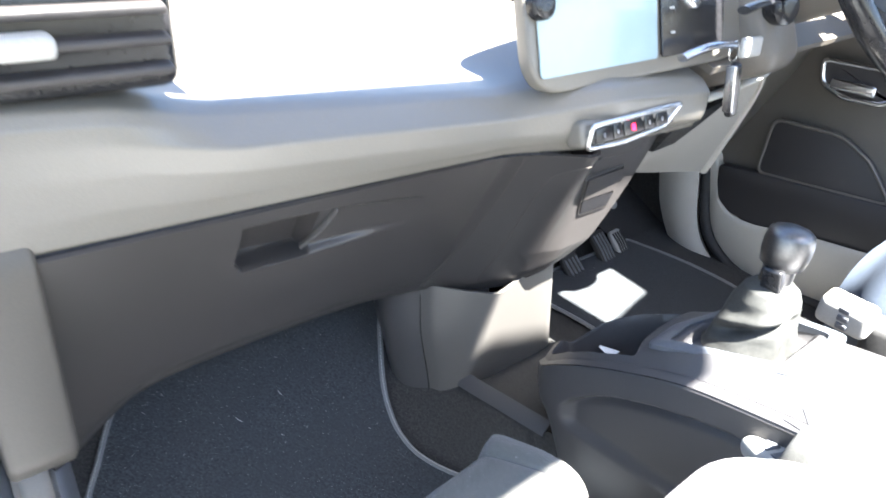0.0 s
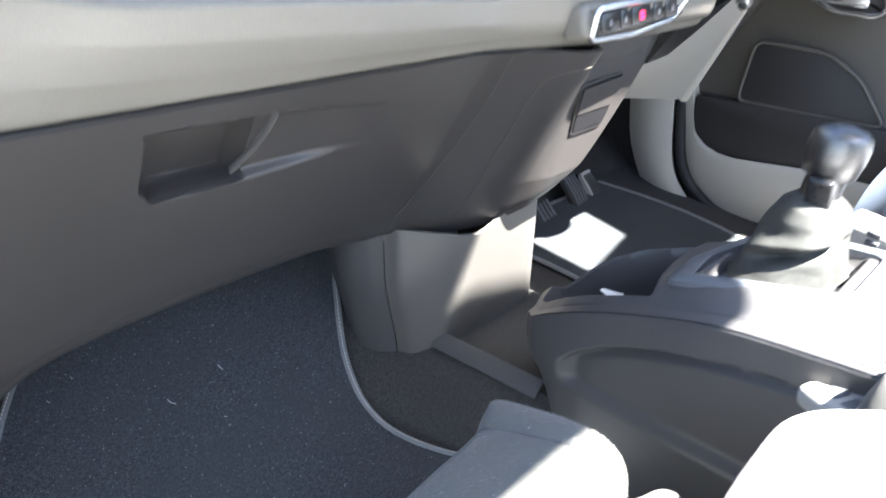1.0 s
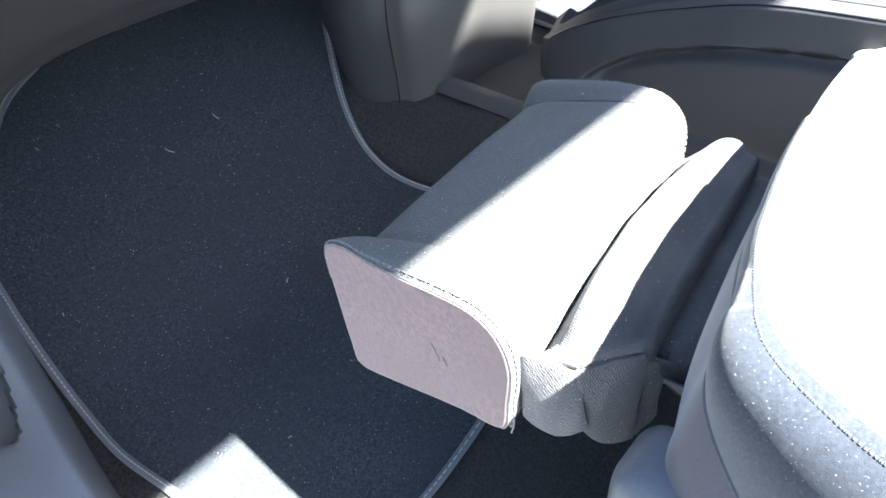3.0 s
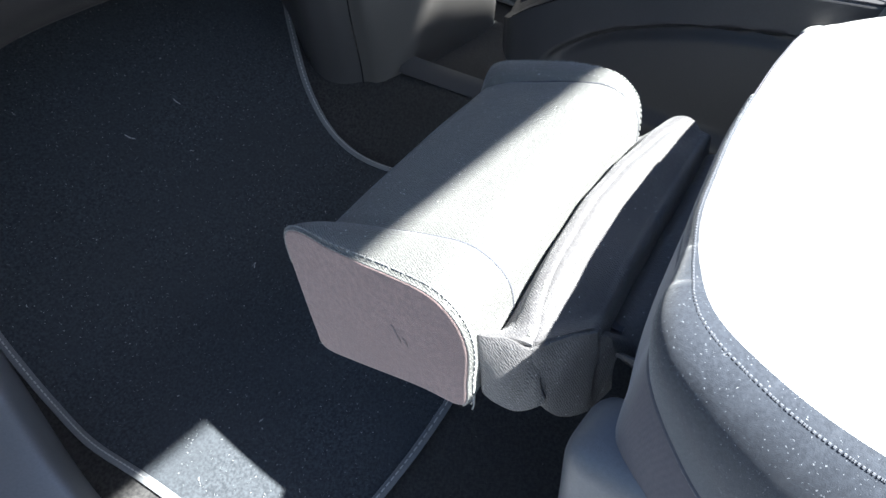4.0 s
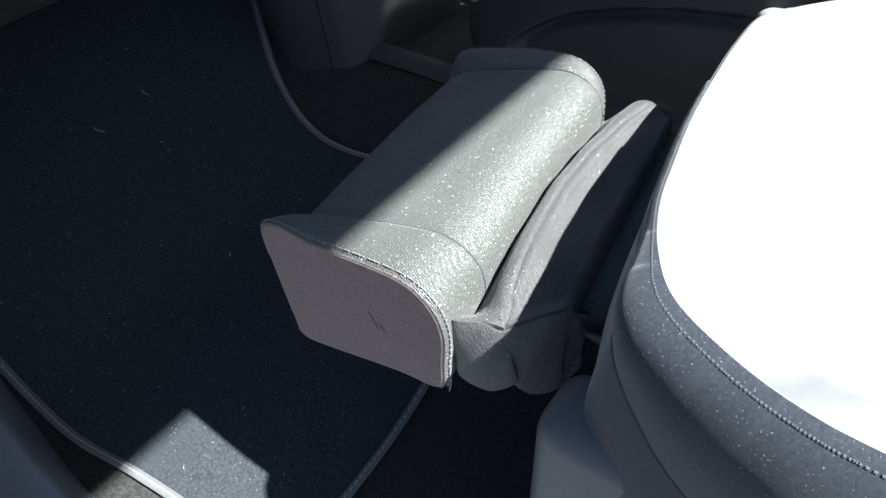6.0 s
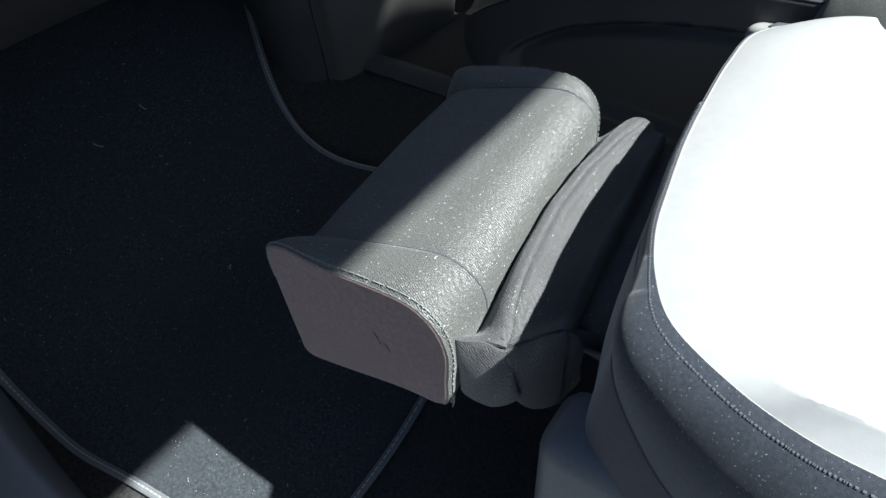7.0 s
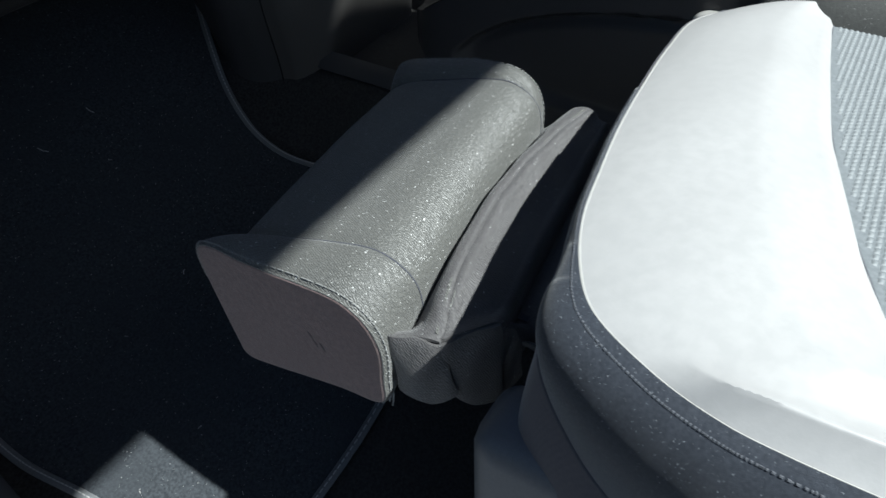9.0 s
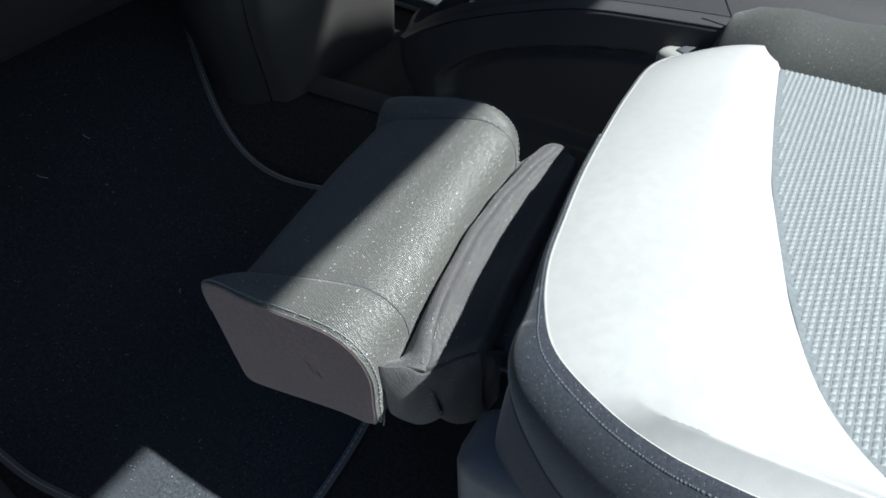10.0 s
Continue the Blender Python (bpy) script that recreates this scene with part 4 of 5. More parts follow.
def build_leg_rest():
    leg = thing("leg_rest", "grey woven cloth leg rest swung out from the seat front", "leg rest")
    # sections, from the lower rear over the crest to the lower front and back
    SEC = [(-0.056, 0.272), (-0.062, 0.295), (-0.0645, 0.318), (-0.0615, 0.335), (-0.052, 0.3455), (-0.037, 0.3505), (-0.015, 0.3465), (0.010, 0.3395), (0.034, 0.3315),
           (0.049, 0.323), (0.0555, 0.310), (0.053, 0.288), (0.046, 0.262), (0.038, 0.248), (0.020, 0.250), (-0.020, 0.261), (-0.045, 0.269)]
    CAP = [(-0.058, 0.272), (-0.0605, 0.295), (-0.060, 0.316), (-0.0545, 0.330), (-0.0450, 0.3385), (-0.0325, 0.342), (-0.012, 0.3405), (0.014, 0.3365), (0.034, 0.3340),
           (0.0520, 0.3335), (0.0635, 0.3290), (0.0680, 0.3195), (0.0635, 0.2950), (0.0540, 0.2560), (0.0475, 0.2420), (0.0230, 0.2470), (-0.0300, 0.2640)]
    n = 170
    sec = smooth_line([(0, w, z) for w, z in SEC], n, True)
    cap = smooth_line([(0, w, z) for w, z in CAP], n, True)
    U0, U1, U2, U3 = 0.0, 0.027, 0.212, 0.238

    def pad(a, b):
        u = U1 + (U2 - U1) * a
        p = sec[round(b * n) % n]
        bow = math.sin(a * math.pi)
        crown = 0.0030 * bow * ease(0.02, 0.05, p.y) + 0.0012 * bow * ease(0.33, 0.345, p.z)
        edge = -0.0014 * (1 - ease(0.0, 0.035, min(a, 1 - a)))
        ripple = 0.0004 * math.sin(u * 61 + p.y * 40) * math.sin(u * 23 - p.y * 90)
        return leg_at(u, p.y - 0.002 * bow * (p.y > 0.05), p.z + crown + edge + ripple)
    v, f = sheet(pad, 60, n)
    mesh_part("pad", v, f, WOVEN, leg, "woven grey cloth pad with a rounded crest")
    for seam_u, rim_u in ((U1, U0), (U2, U3)):
        far = seam_u > 0.1

        def wing(a, b):
            p, q = sec[round(b * n) % n], cap[round(b * n) % n]
            w = p.lerp(q, a ** 0.8)
            top = ease(0.300, 0.330, w.z)
            puff = (0.0040 if far else 0.0032) * math.sin(min(1.0, a * 1.02) * math.pi) ** 0.7 * top
            dent = -0.0014 * (1 - ease(0.0, 0.12, a)) * top
            out = -0.003 * ease(0.020, 0.060, w.y) * a if far else 0.0
            lift = (0.006 * top * (1 - ease(-0.01, 0.05, w.y)) - 0.006 * ease(0.03, 0.065, w.y)) * a if far else 0.0
            tuck = 0.0016 * ease(0.90, 1.0, a) ** 2
            c = Vector((0, 0.0, 0.295))
            w = w + (c - w).normalized() * tuck
            return leg_at(seam_u + (rim_u - seam_u) * a + 0.12 * w.y * a, w.y + out + puff * 0.3 * ease(0.03, 0.06, w.y), w.z + puff + dent + lift)
        v, f = sheet(wing, 26, n)
        mesh_part("end_cap", v, f, WOVEN, leg, "grey cloth end cap")
        ring = [wing(1.0, k / n) for k in range(n)]
        mid = sum(ring, Vector()) / n
        way = Vector((1 if far else -1, 0, 0))
        flat = [Vector((mid.x, r.y, r.z)) for r in ring]
        hops = ((1.0, 0.0), (0.988, 0.0007), (0.972, 0.0010), (0.955, 0.0010), (0.90, 0.0010))
        verts = [(r if s == 1.0 else mid + (q - mid) * s) + way * d for s, d in hops for r, q in zip(ring, flat)]
        faces = [(h * n + k, h * n + (k + 1) % n, (h + 1) * n + (k + 1) % n, (h + 1) * n + k) for h in range(4) for k in range(n)] + [tuple(4 * n + k for k in range(n))]
        mesh_part("end_face", verts, faces, SUEDE, leg, "mauve grey suede end face with scuffs")
        # a fine cord on the rim, stitches beside it
        v, f = tube([r + way * 0.0002 for r in ring[:118]], 0.0006, 0.0006, 6, up=tuple(LEG_U))
        mesh_part("rim_cord", v, f, WOVEN, leg)
        v, f = [], []
        row = [wing(0.94, (k + 0.5) / n) for k in range(n)]
        for k in range(2, 112):
            out = (row[k] - mid)
            out = (out - LEG_U * out.dot(LEG_U)).normalized() * 0.0005
            d = (row[k + 1] - row[k]) * 0.32
            vv, ff = tube([row[k] + out - d, row[k] + out + d], 0.0005, 0.0005, 5)
            f += [tuple(m + len(v) for m in s) for s in ff]
            v += vv
        tagged(mesh_part("end_stitching", v, f, STITCH, leg, "pale grey stitching"), kind="stuff")
        v, f = tube([wing(0.0, k / n) for k in range(n)], 0.0005, 0.0005, 6, True, up=tuple(LEG_U))
        mesh_part("cap_seam", v, f, GAITER, leg)

    # gaiter between leg rest and seat: two pleats along the top, each ending in a hanging lobe at the near end
    def ridge_w(u):
        return -0.0720 - (0.0115 * ((0.1 - u) / 0.1) ** 2 if u < 0.1 else 0.024 * ((u - 0.1) / 0.138) ** 2)

    def pleat_top(front, back, near, cut, label, mat):
        c = smooth_line([(0, t, h) for t, h in cut], 45)
        ends = smooth_line(near, 45)

        def cloth(a, b):
            k = c[round(b * 44)]
            e = ends[round(min(1.0, max(0.0, k.y)) * 44)]
            u = e.x + (0.239 - e.x) * a
            w0, w1 = front(u), back(u)
            w = w0 + (w1 - w0) * k.y
            w += (e.y - w) * (1 - ease(0.0, 0.10, a)) * (0.0 < k.y < 1.0)
            drop = 0.030 * (1 - math.sqrt(max(0.0, 1 - max(0.0, (u - 0.219) / 0.020) ** 2)))
            rise = (e.z - 0.3345) * (1 - ease(0.0, 0.16, a))
            fold = 0.0009 * math.sin(u * 52 + w * 150) + 0.0006 * math.sin(u * 131 - w * 90)
            return leg_at(u, w, 0.3345 + (k.z * (0.15 + 0.85 * ease(0.0, 0.09, a)) if 0.0 <= k.y <= 1.0 else k.z) + rise - drop + fold * ease(0.0, 0.1, a))
        v, f = sheet(cloth, 110, 44, 0.0022)
        mesh_part("gaiter_pleat", v, f, mat, leg, label)

    def lobe(top, bottom, swell, label, mat):
        t, d = smooth_line(top, 31), smooth_line(bottom, 31)

        def cloth(a, b):
            p, q = t[round(a * 30)], d[round(a * 30)]
            r = p.lerp(q, b)
            puff = swell * math.sin(a * math.pi) ** 0.7 * math.sin(b ** 0.8 * math.pi * 0.93) ** 0.8 + 0.0007 * math.sin(a * 9 + b * 7)
            return leg_at(r.x - puff, r.y, r.z)
        v, f = sheet(cloth, 30, 30, 0.0022)
        mesh_part("gaiter_lobe", v, f, mat, leg, label)
        v, f = [], []
        for k in range(3, 28, 2):
            p, q = cloth(k / 30, 0.90), cloth((k + 1) / 30, 0.90)
            vv, ff = tube([p - LEG_U * 0.0004, q - LEG_U * 0.0004], 0.0004, 0.0004, 5)
            f += [tuple(m + len(v) for m in g) for g in ff]
            v += vv
        tagged(mesh_part("hem_stitching", v, f, STITCH, leg, "pale hem stitching"), kind="stuff")

    T1 = [(0.0004, -0.0600, 0.3240), (0.0025, -0.0720, 0.3255), (0.0054, -0.0835, 0.3230)]
    T2 = [(0.0056, -0.0835, 0.3230), (0.0156, -0.0947, 0.3266), (0.0267, -0.1070, 0.3290)]
    T3 = [(0.0290, -0.1070, 0.3250), (0.0350, -0.1110, 0.3180), (0.0390, -0.1140, 0.3080)]
    pleat_top(lambda u: -0.0570, ridge_w, T1, [(0.0, -0.032), (0.08, -0.027), (0.28, -0.023), (0.52, -0.013), (0.76, -0.0015), (0.94, 0.0010), (1.02, -0.002), (1.0, -0.014)],
              "rolled first pleat of dark grey cloth", FOLD)
    pleat_top(ridge_w, lambda u: -0.1070, T2, [(-0.04, -0.016), (0.02, -0.003), (0.12, -0.0005), (0.25, -0.0035), (0.5, -0.0070), (0.8, -0.0090), (0.96, -0.0110), (1.0, -0.030)],
              "second pleat of dark grey cloth", FOLD)
    pleat_top(lambda u: -0.1060, lambda u: -0.1300, T3, [(0.0, -0.032), (0.1, -0.026), (0.4, -0.022), (0.8, -0.024), (1.0, -0.040)], "inner pleat of dark grey cloth", FOLD)
    lobe(T1, [(0.0010, -0.0650, 0.2830), (0.0045, -0.0800, 0.2750), (0.0085, -0.0935, 0.2860)], 0.0035, "shaded end of the first pleat", FOLD)
    lobe(T2, [(0.0125, -0.0912, 0.2800), (0.0190, -0.0985, 0.2665), (0.0300, -0.1105, 0.2655)], 0.0035, "shaded end of the second pleat", FOLD)
    lobe(T3, [(0.0330, -0.1085, 0.2620), (0.0370, -0.1120, 0.2640), (0.0420, -0.1165, 0.2750)], 0.0015, "shaded end of the inner pleat", FOLD)
    for off, r in ((0.0006, 0.0009), (-0.0030, 0.0007)):
        line = [leg_at(0.008 + 0.213 * k / 80, ridge_w(0.008 + 0.213 * k / 80) + off, 0.3358 - 0.0095 * (1 - ease(0.0, 0.14, k / 80)) - 0.0016 * (off < 0)) for k in range(81)]
        v, f = tube(line, r, r, 6)
        mesh_part("gaiter_piping", v, f, WOVEN, leg, "thin piped edge of the gaiter")
    core = bmesh.new()
    bmesh.ops.create_cube(core, size=1.0)
    bmesh.ops.scale(core, vec=(0.18, 0.066, 0.026), verts=core.verts)
    bmesh.ops.bevel(core, geom=core.edges[:], offset=0.008, segments=2, affect="EDGES")
    bmesh.ops.transform(core, matrix=Matrix.Translation(leg_at(0.132, -0.090, 0.296)) @ Matrix.Rotation(math.atan2(LEG_U.y, LEG_U.x), 4, "Z"), verts=core.verts)
    part("gaiter_core", core, GAITER, leg)
    for w, z in ((-0.010, 0.3035), (-0.0175, 0.2985), (-0.013, 0.2985)):
        v, f = tube([leg_at(0.12 * w - 0.0014, w, z), leg_at(0.12 * w - 0.0016, w - 0.0025, z - 0.0030), leg_at(0.12 * w - 0.0014, w - 0.0032, z - 0.0055)], [0.0002, 0.0007, 0.0002], 0.0004, 5)
        mesh_part("scuff", v, f, SCUFF, leg)
    v, f = tube([leg_at(0.002, -0.0585, 0.272), leg_at(0.0005, -0.059, 0.266), leg_at(0.0008, -0.0582, 0.261)], 0.0006, 0.0006, 5)
    mesh_part("loose_thread", v, f, STITCH, leg)


build_leg_rest()

# ---- driver's side ----
def driver_mat():
    m = thing("floor_mat", "sunlit charcoal velour mat on the driver's footwell carpet", "floor mat", group="floor mats")

    def top(a, b):
        y = 0.66 + 0.40 * b
        x = 0.70 + 0.40 * a + 0.03 * math.sin(b * 3)
        return (x, y, car_floor_z(x, y) + 0.009)
    v, f = sheet(top, 30, 30, 0.006)
    mesh_part("velour_panel", v, f, MAT, m)
    edge = [Vector(top(a, b)) for a, b in [(k / 20, 0) for k in range(20)] + [(1, k / 20) for k in range(20)] + [(1 - k / 20, 1) for k in range(20)] + [(0, 1 - k / 20) for k in range(20)]]
    v, f = tube(edge, 0.005, 0.003, 8, True)
    mesh_part("binding", v, f, BINDING, m)


driver_mat()


def pedal(name, at, size, turn, mat, label):
    p = thing(name, label, "pedal", group="pedals")
    m = pose(*at, *turn)
    out = rounded_outline([(-size[0] / 2, -size[1] / 2), (size[0] / 2, -size[1] / 2), (size[0] * 0.46, size[1] / 2), (-size[0] * 0.46, size[1] / 2)], size[0] * 0.22)
    part("pad", prism(out, 0.012, m, 0.003), mat, p)
    for k in range(4):
        x = (k - 1.5) * size[0] * 0.21
        v, f = tube([m @ Vector((x, -size[1] * 0.40, 0.0125)), m @ Vector((x + 0.002, 0, 0.014)), m @ Vector((x, size[1] * 0.40, 0.0125))], 0.0028, 0.0022, 6)
        mesh_part("rib", v, f, RUBBER if mat is not RUBBER else SHIELD, p)
    v, f = tube(smooth_line([m @ Vector((0, size[1] * 0.2, 0)), m @ Vector((0, size[1] * 0.7, -0.03)), m @ Vector((0, 0.16, -0.06)), m @ Vector((0, 0.26, -0.10))], 14), 0.009, 0.006, 8)
    mesh_part("arm", v, f, BLACK, p)


pedal("clutch_pedal", (0.872, 1.030, 0.098), (0.062, 0.105), (52, 0, 6), RUBBER, "ribbed black rubber clutch pedal")
pedal("brake_pedal", (0.985, 1.050, 0.125), (0.055, 0.090), (52, 0, 6), RUBBER, "ribbed black rubber brake pedal")
# Sunlight on the accelerator is put into its pale pad colour.
pedal("accelerator_pedal", (1.050, 1.052, 0.120), (0.045, 0.070), (52, 0, 6), PALE, "ribbed accelerator pedal, coloured pale for the sunlight on it")


def build_door():
    door = thing("door_1", "grey and beige car door with dark pocket and chrome pull", "car door", "structure")

    def panel(a, b):
        y = -0.25 + 1.205 * a
        z = 0.285 + 0.50 * b
        x = 1.240 + 0.012 * ease(0.6, 0.95, y) + 0.02 * math.sin(b * 3.1) - 0.03 * ease(0.52, 0.62, z) * (1 - ease(0.66, 0.72, z))
        return (x, y, z)
    v, f = sheet(panel, 60, 50, -0.03)
    mesh_part("upper_panel", v, f, DOOR, door, "taupe grey upper panel")

    LOW_RIM = [(-0.25, 0.068), (0.65, 0.069), (0.794, 0.071), (0.845, 0.083), (0.876, 0.098), (0.908, 0.125), (0.932, 0.163), (0.947, 0.225), (0.955, 0.300)]
    TOP_RIM = [(-0.25, 0.228), (0.685, 0.216), (0.817, 0.204), (0.860, 0.206), (0.881, 0.213), (0.900, 0.224), (0.914, 0.242), (0.922, 0.268), (0.927, 0.330), (0.955, 0.345)]

    def low(a, b):
        y = -0.25 + 1.205 * a ** 0.7
        z0, z1 = curve(LOW_RIM, y), curve(TOP_RIM, y)
        return (1.213 + 0.012 * ease(0.80, 0.95, y) + 0.016 * (1 - b) ** 2 + 0.004 * ease(0.93, 1.0, b), y, z0 + (z1 - z0) * b)
    v, f = sheet(low, 110, 24, -0.03)
    mesh_part("lower_panel", v, f, BEIGE, door, "beige lower panel")
    out = rounded_outline([(0.925, 0.277), (0.914, 0.236), (0.881, 0.210), (0.817, 0.201), (0.685, 0.214), (0.10, 0.225), (0.10, 0.320), (0.60, 0.318), (0.84, 0.318), (0.926, 0.318)], 0.012)
    part("pocket", prism(out, 0.03, Matrix(((0, 0, 1, 1.222), (1, 0, 0, 0), (0, 1, 0, 0), (0, 0, 0, 1))), 0.006), DOOR_DARK, door, "dark door pocket")
    shape = rounded_outline([(0.842, 0.318), (0.826, 0.440), (0.690, 0.432), (0.628, 0.395), (0.570, 0.318)], 0.022, 6)
    m = Matrix(((0, 0, 1, 1.232), (1, 0, 0, 0), (0, 1, 0, 0), (0, 0, 0, 1)))
    part("inset_panel", prism(shape, 0.02, m, 0.004), DOOR_DARK, door, "dark inset panel")
    v, f = tube([Vector((1.232, y, z)) for y, z in shape], 0.0035, 0.0035, 8, True, up=(1, 0, 0))
    mesh_part("inset_rim", v, f, DOOR, door)
    grip = rounded_outline([(0.752, 0.575), (0.745, 0.530), (0.700, 0.508), (0.628, 0.505), (0.612, 0.520), (0.640, 0.568)], 0.014, 6)
    v, f = tube([Vector((1.222, y, z)) for y, z in grip], 0.006, 0.006, 8, True, up=(1, 0, 0))
    mesh_part("pull_bezel", v, f, CHROME, door, "chrome pull bezel")
    part("pull_cup", prism(grip, 0.012, Matrix(((0, 0, 1, 1.2235), (1, 0, 0, 0), (0, 1, 0, 0), (0, 0, 0, 1))), 0), DOOR_DARK, door)
    part("pull_lever", rounded_box((0.014, 0.085, 0.022), (1.216, 0.685, 0.530), 0.006, (4, 0, 0)), CHROME, door, "chrome pull lever")
    v, f = tube([(1.20, -0.25, 0.80), (1.20, 0.4, 0.80), (1.22, 0.95, 0.78)], 0.03, 0.02, 10)
    mesh_part("window_ledge", v, f, DOOR_DARK, door)
    # rubber seal along the front of the door
    line = smooth_line([(1.235, 0.962, 0.50), (1.233, 0.955, 0.29), (1.230, 0.933, 0.16), (1.230, 0.876, 0.095), (1.227, 0.794, 0.067), (1.225, 0.65, 0.068), (1.225, 0.2, 0.065)], 50)
    v, f = tube(line, 0.012, 0.012, 8, up=(1, 0, 0))
    mesh_part("door_seal", v, f, RUBBER, door, "black rubber door seal")


build_door()


def build_kick_panel():
    k = thing("kick_panel", "beige moulded kick panel between the footwell and the door", "trim panel")

    outer = smooth_line([(0, 1.085, 0.42), (0, 1.079, 0.259), (0, 1.057, 0.157), (0, 0.998, 0.061), (0, 0.914, 0.031), (0, 0.834, 0.030), (0, 0.70, 0.030)], 61)
    inner = smooth_line([(0, 0.974, 0.42), (0, 0.967, 0.282), (0, 0.946, 0.150), (0, 0.888, 0.081), (0, 0.80, 0.054), (0, 0.72, 0.052), (0, 0.62, 0.052)], 61)

    def fn(a, b):
        p = outer[round(b * 60)].lerp(inner[round(b * 60)], a)
        return (1.232 - 0.022 * math.sin(a * math.pi * 0.8), p.y, p.z)
    v, f = sheet(fn, 24, 60, -0.03)
    mesh_part("kick_shell", v, f, BEIGE, k)
    s = thing("sill_strip", "dark scuff strip along the driver's door sill", "sill trim")
    part("strip", rounded_box((0.12, 1.1, 0.05), (1.235, 0.30, 0.028), 0.012), RUBBER, s)


build_kick_panel()


def build_driver_dash():
    d = thing("driver_knee_panel", "beige knee panel under the steering column with a black panel for the shade inside a cubby", "trim panel")
    pts = [[(0.510, 0.700, 0.550), (0.60, 0.715, 0.550), (0.68, 0.712, 0.560), (0.75, 0.706, 0.572), (0.82, 0.702, 0.585), (0.876, 0.700, 0.594)],
           [(0.530, 0.715, 0.510), (0.62, 0.750, 0.505), (0.71, 0.750, 0.515), (0.79, 0.748, 0.525), (0.87, 0.744, 0.538), (0.943, 0.740, 0.549)],
           [(0.560, 0.770, 0.450), (0.64, 0.800, 0.450), (0.73, 0.804, 0.448), (0.82, 0.804, 0.450), (0.91, 0.802, 0.454), (0.997, 0.800, 0.457)],
           [(0.580, 0.830, 0.415), (0.65, 0.850, 0.420), (0.74, 0.858, 0.410), (0.84, 0.862, 0.390), (0.95, 0.868, 0.368), (1.046, 0.870, 0.349)]]
    rows = [smooth_line(r, 40) for r in pts]

    def fn(a, b):
        col = smooth_line([tuple(r[round(a * 39)]) for r in rows], 25)
        return col[round(b * 24)]
    v, f = sheet(fn, 39, 24, -0.006)
    mesh_part("knee_shell", v, f, KNEE, d)
    v, f = tube(smooth_line([(0.872, 0.700, 0.600), (0.945, 0.740, 0.549), (1.000, 0.800, 0.457), (1.048, 0.868, 0.349)], 24), [0.003 + 0.006 * k / 23 for k in range(24)], 0.006, 8)
    mesh_part("edge_trim", v, f, BEIGE, d)
    v, f = sheet(lambda a, b: (0.88 + 0.40 * a + 0.17 * b * (1 - a), 0.74 + 0.16 * b + 0.03 * a, 0.60 - 0.25 * b + 0.02 * a), 16, 12, -0.006)
    mesh_part("side_filler", v, f, DOOR, d, "taupe filler beside the knee panel")
    # The cubby is a closed black panel that paints in its inner shade.
    bm = bmesh.new()
    mouth = [(0.640, 0.495), (0.650, 0.540), (0.715, 0.562), (0.760, 0.575), (0.725, 0.532), (0.690, 0.500)]
    front = [bm.verts.new((x, 1.062 - 0.66 * z, z)) for x, z in mouth]
    back = [bm.verts.new((x, 1.075 - 0.66 * z + 0.03, z)) for x, z in mouth]
    bm.faces.new(front), bm.faces.new(back[::-1])
    for i in range(6):
        bm.faces.new((front[i], back[i], back[(i + 1) % 6], front[(i + 1) % 6]))
    part("cubby", bm, BLACK, d, "black panel for the shade inside a cubby")
    v, f = lathe([(0.010, 0), (0.010, 0.006), (0.006, 0.009), (0.001, 0.010)], (1.069, 1.092, 0.205), (0, -1, 0.2), 16)
    mesh_part("carpet_fastener", v, f, PALE, d, "pale round carpet fastener")
    v, f = tube(smooth_line([(0.54, 0.668, 0.585), (0.66, 0.672, 0.585), (0.74, 0.675, 0.590), (0.81, 0.678, 0.598), (0.88, 0.69, 0.608)], 30), 0.010, 0.005, 8)
    mesh_part("brow_trim", v, f, BEIGE, d)
    v, f = sheet(lambda a, b: (0.60 + 0.66 * a, 0.64 + 0.90 * b, 0.635 + 0.02 * a + 0.10 * math.sin(min(1.0, b * 3) * 1.5)), 24, 16, 0.01)
    mesh_part("instrument_hood", v, f, DOOR, d, "taupe dashboard over the column")


build_driver_dash()


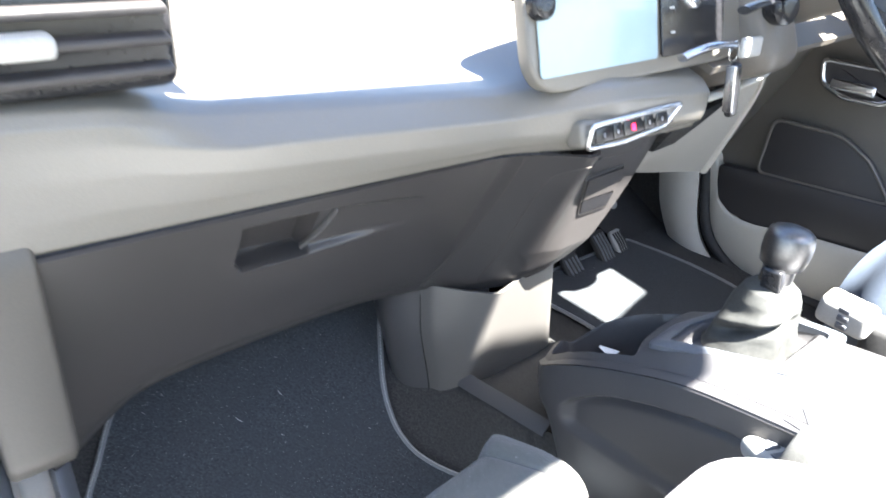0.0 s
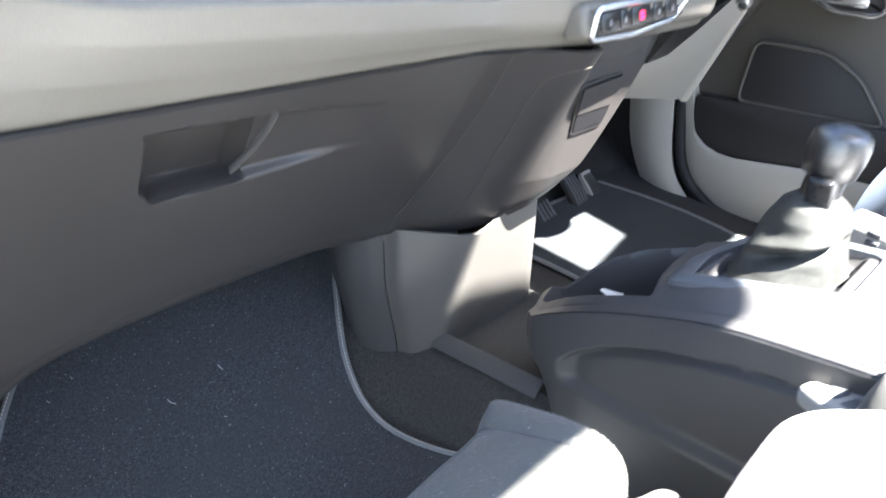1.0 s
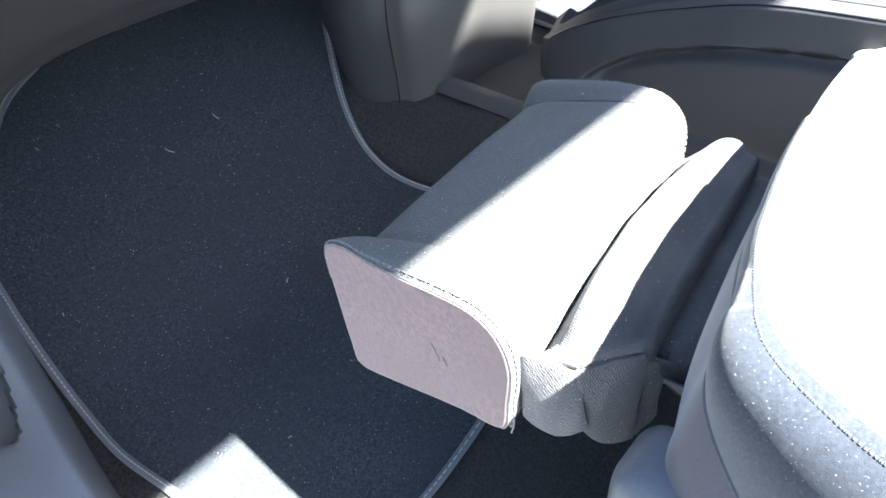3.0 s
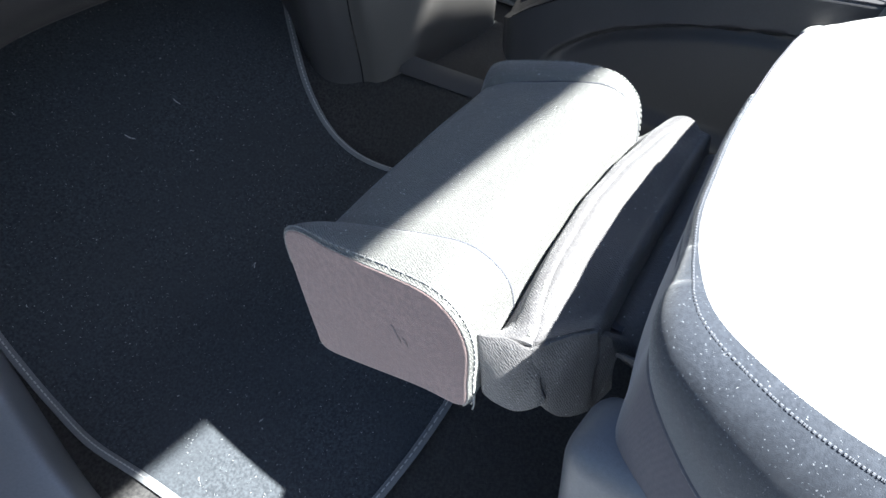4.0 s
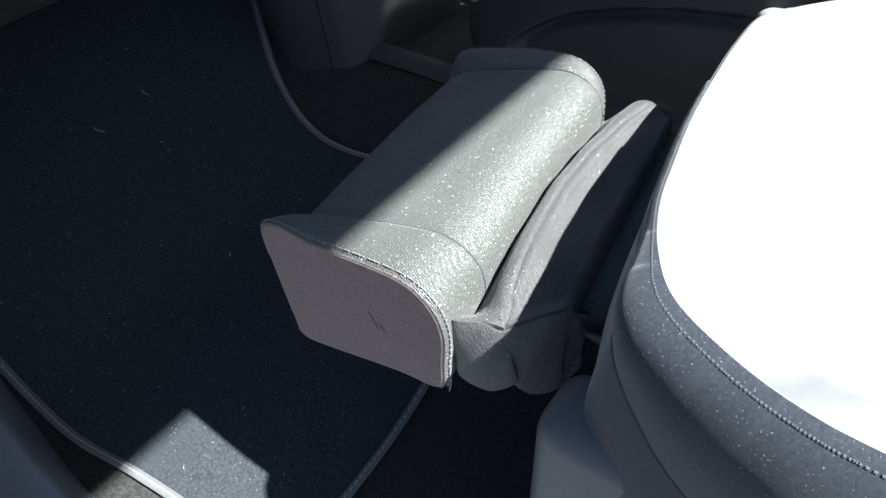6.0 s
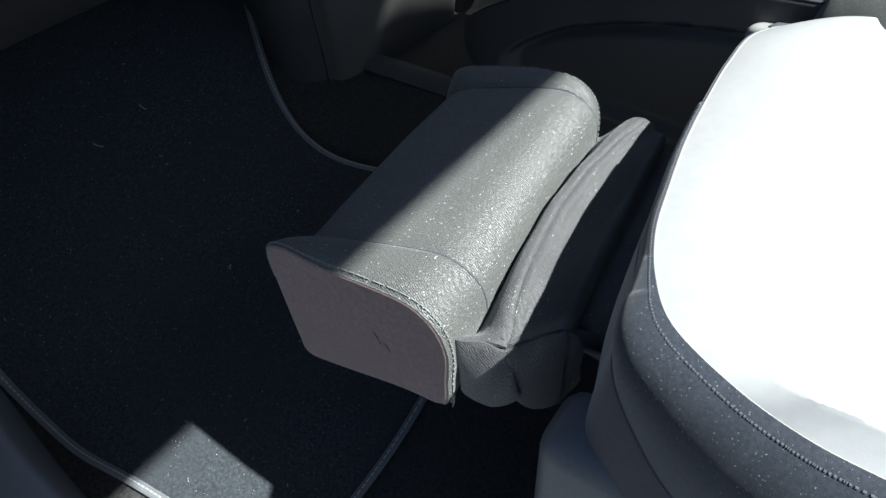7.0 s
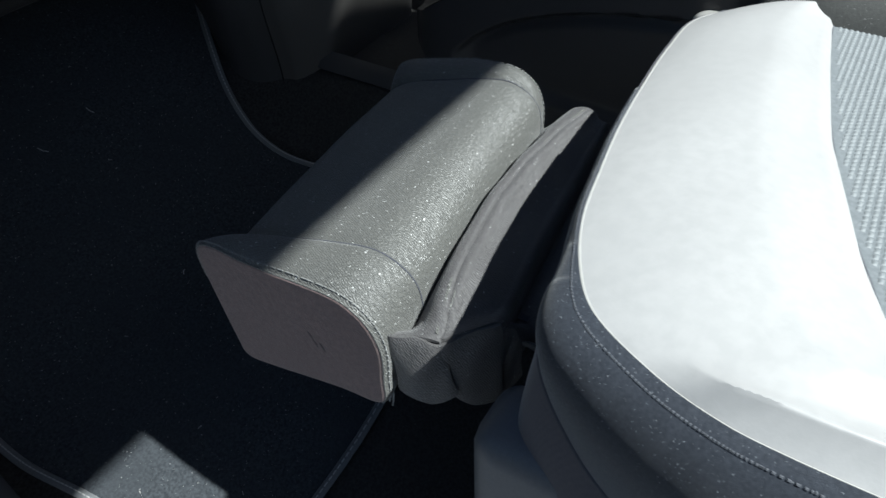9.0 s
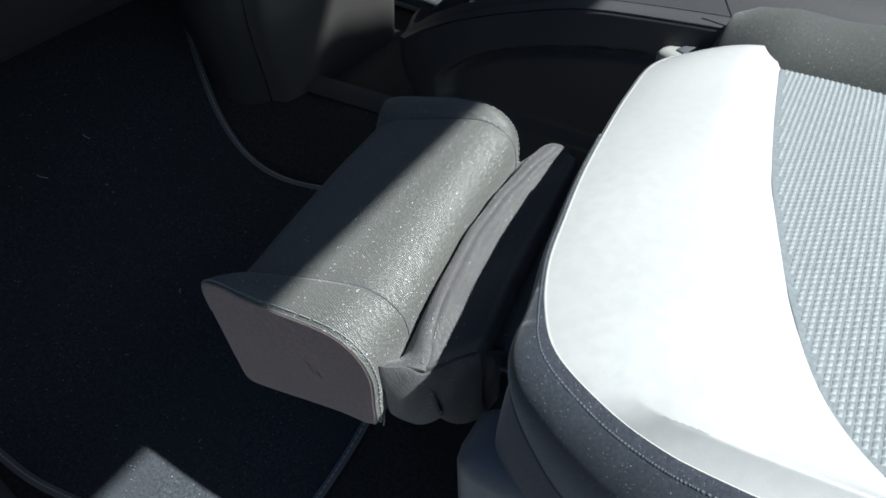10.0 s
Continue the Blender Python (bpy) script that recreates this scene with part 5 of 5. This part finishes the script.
def build_steering():
    s = thing("steering_wheel", "black leather steering wheel with pale switches on its spoke", "steering wheel")
    m = Matrix.Translation((0.86, 0.555, 0.785)) @ Euler((radians(64), 0, 0)).to_matrix().to_4x4()
    ring = [m @ Vector((0.185 * math.cos(2 * math.pi * k / 64), 0.185 * math.sin(2 * math.pi * k / 64), 0)) for k in range(64)]
    v, f = tube(ring, 0.0165, 0.0165, 14, True, up=tuple(m.to_3x3() @ Vector((0, 0, 1))))
    mesh_part("rim", v, f, BLACK, s, "gloss black leather rim")
    hub = rounded_outline([(-0.05, -0.035), (0.05, -0.035), (0.055, 0.055), (-0.055, 0.055)], 0.025)
    part("hub", prism(hub, 0.04, m @ pose(0, 0, -0.04), 0.012, 3), BLACK, s)
    for sx in (-1, 1):
        part("spoke", rounded_box((0.13, 0.034, 0.022), m @ Vector((sx * 0.110, 0.02, -0.018)), 0.008, (64, 0, 0)), BLACK, s)
        part("switch_pad", rounded_box((0.045, 0.032, 0.010), m @ Vector((sx * 0.115, 0.02, -0.004)), 0.004, (64, 0, 0)), PALE, s, "pale grey switch pad")
    c = thing("steering_column", "taupe plastic steering column shroud with a black ignition barrel", "steering column")
    v, f = tube(smooth_line([m @ Vector((0, 0, -0.045)), m @ Vector((0, 0.01, -0.15)), m @ Vector((0, 0.02, -0.30))], 12), 0.075, 0.065, 20)
    mesh_part("shroud", v, f, DOOR, c)
    part("lower_cheek", rounded_box((0.12, 0.14, 0.13), (0.72, 0.685, 0.665), 0.03, (-20, 0, 8), 4), DOOR, c)
    v, f = lathe([(0.022, 0), (0.022, 0.02), (0.017, 0.024), (0.006, 0.024)], (0.695, 0.622, 0.705), (-0.25, -0.9, 0.1))
    mesh_part("ignition_barrel", v, f, BLACK, c)
    v, f = tube([(0.66, 0.60, 0.720), (0.58, 0.59, 0.716), (0.55, 0.588, 0.712)], 0.008, 0.005, 8)
    mesh_part("stalk", v, f, BLACK, c)


build_steering()


def build_key():
    k = thing("car_key", "silver key with a pale tag and a hanging dark fob", "car key")
    v, f = tube(smooth_line([(0.492, 0.622, 0.660), (0.52, 0.618, 0.667), (0.552, 0.615, 0.670), (0.585, 0.612, 0.668)], 16), 0.008, 0.005, 8)
    mesh_part("key_bow", v, f, CHROME, k)
    ring = [Vector((0.592 + 0.012 * math.cos(w), 0.612, 0.660 + 0.012 * math.sin(w))) for w in [2 * math.pi * q / 20 for q in range(20)]]
    v, f = tube(ring, 0.0014, 0.0014, 6, True, up=(0, 1, 0))
    mesh_part("split_ring", v, f, CHROME, k)
    part("tag", rounded_box((0.064, 0.008, 0.025), (0.632, 0.612, 0.662), 0.0039, (0, 3, 8)), PALE, k, "pale rounded tag")
    fob = part("fob", rounded_box((0.018, 0.013, 0.070), (0.602, 0.610, 0.612), 0.006, (0, -8, 0)), BLACK, k, "dark hanging fob")
    part("fob_edge", rounded_box((0.004, 0.014, 0.060), (0.592, 0.6095, 0.614), 0.0018, (0, -8, 0)), CHROME, fob, "bright fob edge")


build_key()


def build_driver_seat():
    s = thing("driver_car_seat", "blue-grey leather driver's seat cushion with a dark cloth side", "car seat", group="front seats")

    def top(a, b):
        w = math.pi * a
        y = 0.50 - 0.75 * b
        h = 0.335 + 0.075 * ease(0.0, 0.14, b)
        grow = ease(0.0, 0.08, b) * 0.3 + 0.7
        return (0.978 - 0.238 * math.cos(w) * grow, y, 0.20 + (h - 0.20) * math.sin(w) ** 0.45)
    v, f = sheet(top, 40, 40)
    mesh_part("cushion", v, f, LEATHER_B, s, "blue-grey leather cushion")
    part("cloth_side", rounded_box((0.46, 0.68, 0.13), (0.985, 0.13, 0.215), 0.04, (0, 0, 0), 4), FELT, s, "dark cloth cushion side")
    part("seat_base", rounded_box((0.36, 0.55, 0.20), (0.985, 0.10, 0.10), 0.02), RUBBER, s)
    ctrl = part("control_block", rounded_box((0.042, 0.068, 0.042), (0.694, 0.440, 0.331), 0.010, (8, -6, 0), 4), PALE, s, "pale grey control block")
    for q in range(3):
        part("rocker", rounded_box((0.005, 0.015, 0.009), (0.6735, 0.438, 0.3195 + 0.0115 * q), 0.002, (8, -6, 0)), SHIELD, ctrl)
    part("control_arm", rounded_box((0.06, 0.05, 0.16), (0.735, 0.40, 0.24), 0.012), RUBBER, s)


build_driver_seat()


# ---- lint and crumbs on the carpet ----
def build_lint():
    v, f = [], []

    def fibre(x, y, turn, size, thick=0.0004):
        z = floor_z(x, y) + (0.0085 if x < 0.27 else 0.001)
        d = Vector((math.cos(turn), math.sin(turn), 0)) * size / 2
        p = Vector((x, y, z))
        q = [p - d, p + Vector((-d.y, d.x, 0)) * 0.3 + Vector((0, 0, 0.0006)), p + d]
        q = [Vector((k.x, k.y, k.z + floor_z(k.x, k.y) - floor_z(x, y))) for k in q]
        vv, ff = tube(q, thick, thick, 5)
        f.extend(tuple(m + len(v) for m in s) for s in ff)
        v.extend(vv)
    fibre(0.056, 0.972, 2.2, 0.010)
    fibre(0.066, 0.804, 0.6, 0.006)
    fibre(0.125, 0.978, 1.9, 0.008)
    fibre(0.354, 0.662, 0.5, 0.005, 0.0014)
    rnd = random.Random(5)
    for _ in range(14):
        fibre(rnd.uniform(-0.13, 0.24), rnd.uniform(0.56, 1.06), rnd.uniform(0, 3.1), rnd.uniform(0.002, 0.004), 0.00025)
    for _ in range(420):
        x, y, r = rnd.uniform(-0.14, 0.25), rnd.uniform(0.56, 1.08), rnd.uniform(0.00025, 0.00055)
        z = floor_z(x, y) + 0.0078
        c = len(v)
        v += [Vector((x - r, y, z)), Vector((x + r, y - r, z)), Vector((x + r, y + r, z)), Vector((x, y, z + r * 1.6))]
        f += [(c, c + 1, c + 3), (c + 1, c + 2, c + 3), (c + 2, c, c + 3), (c, c + 2, c + 1)]
    me = bpy.data.meshes.new("lint")
    me.from_pydata([tuple(k) for k in v], [], f)
    me.materials.append(THREAD)
    tagged(new("lint", me), "pale fibres and a crumb lying on the mat and carpet", "lint", kind="stuff")


build_lint()
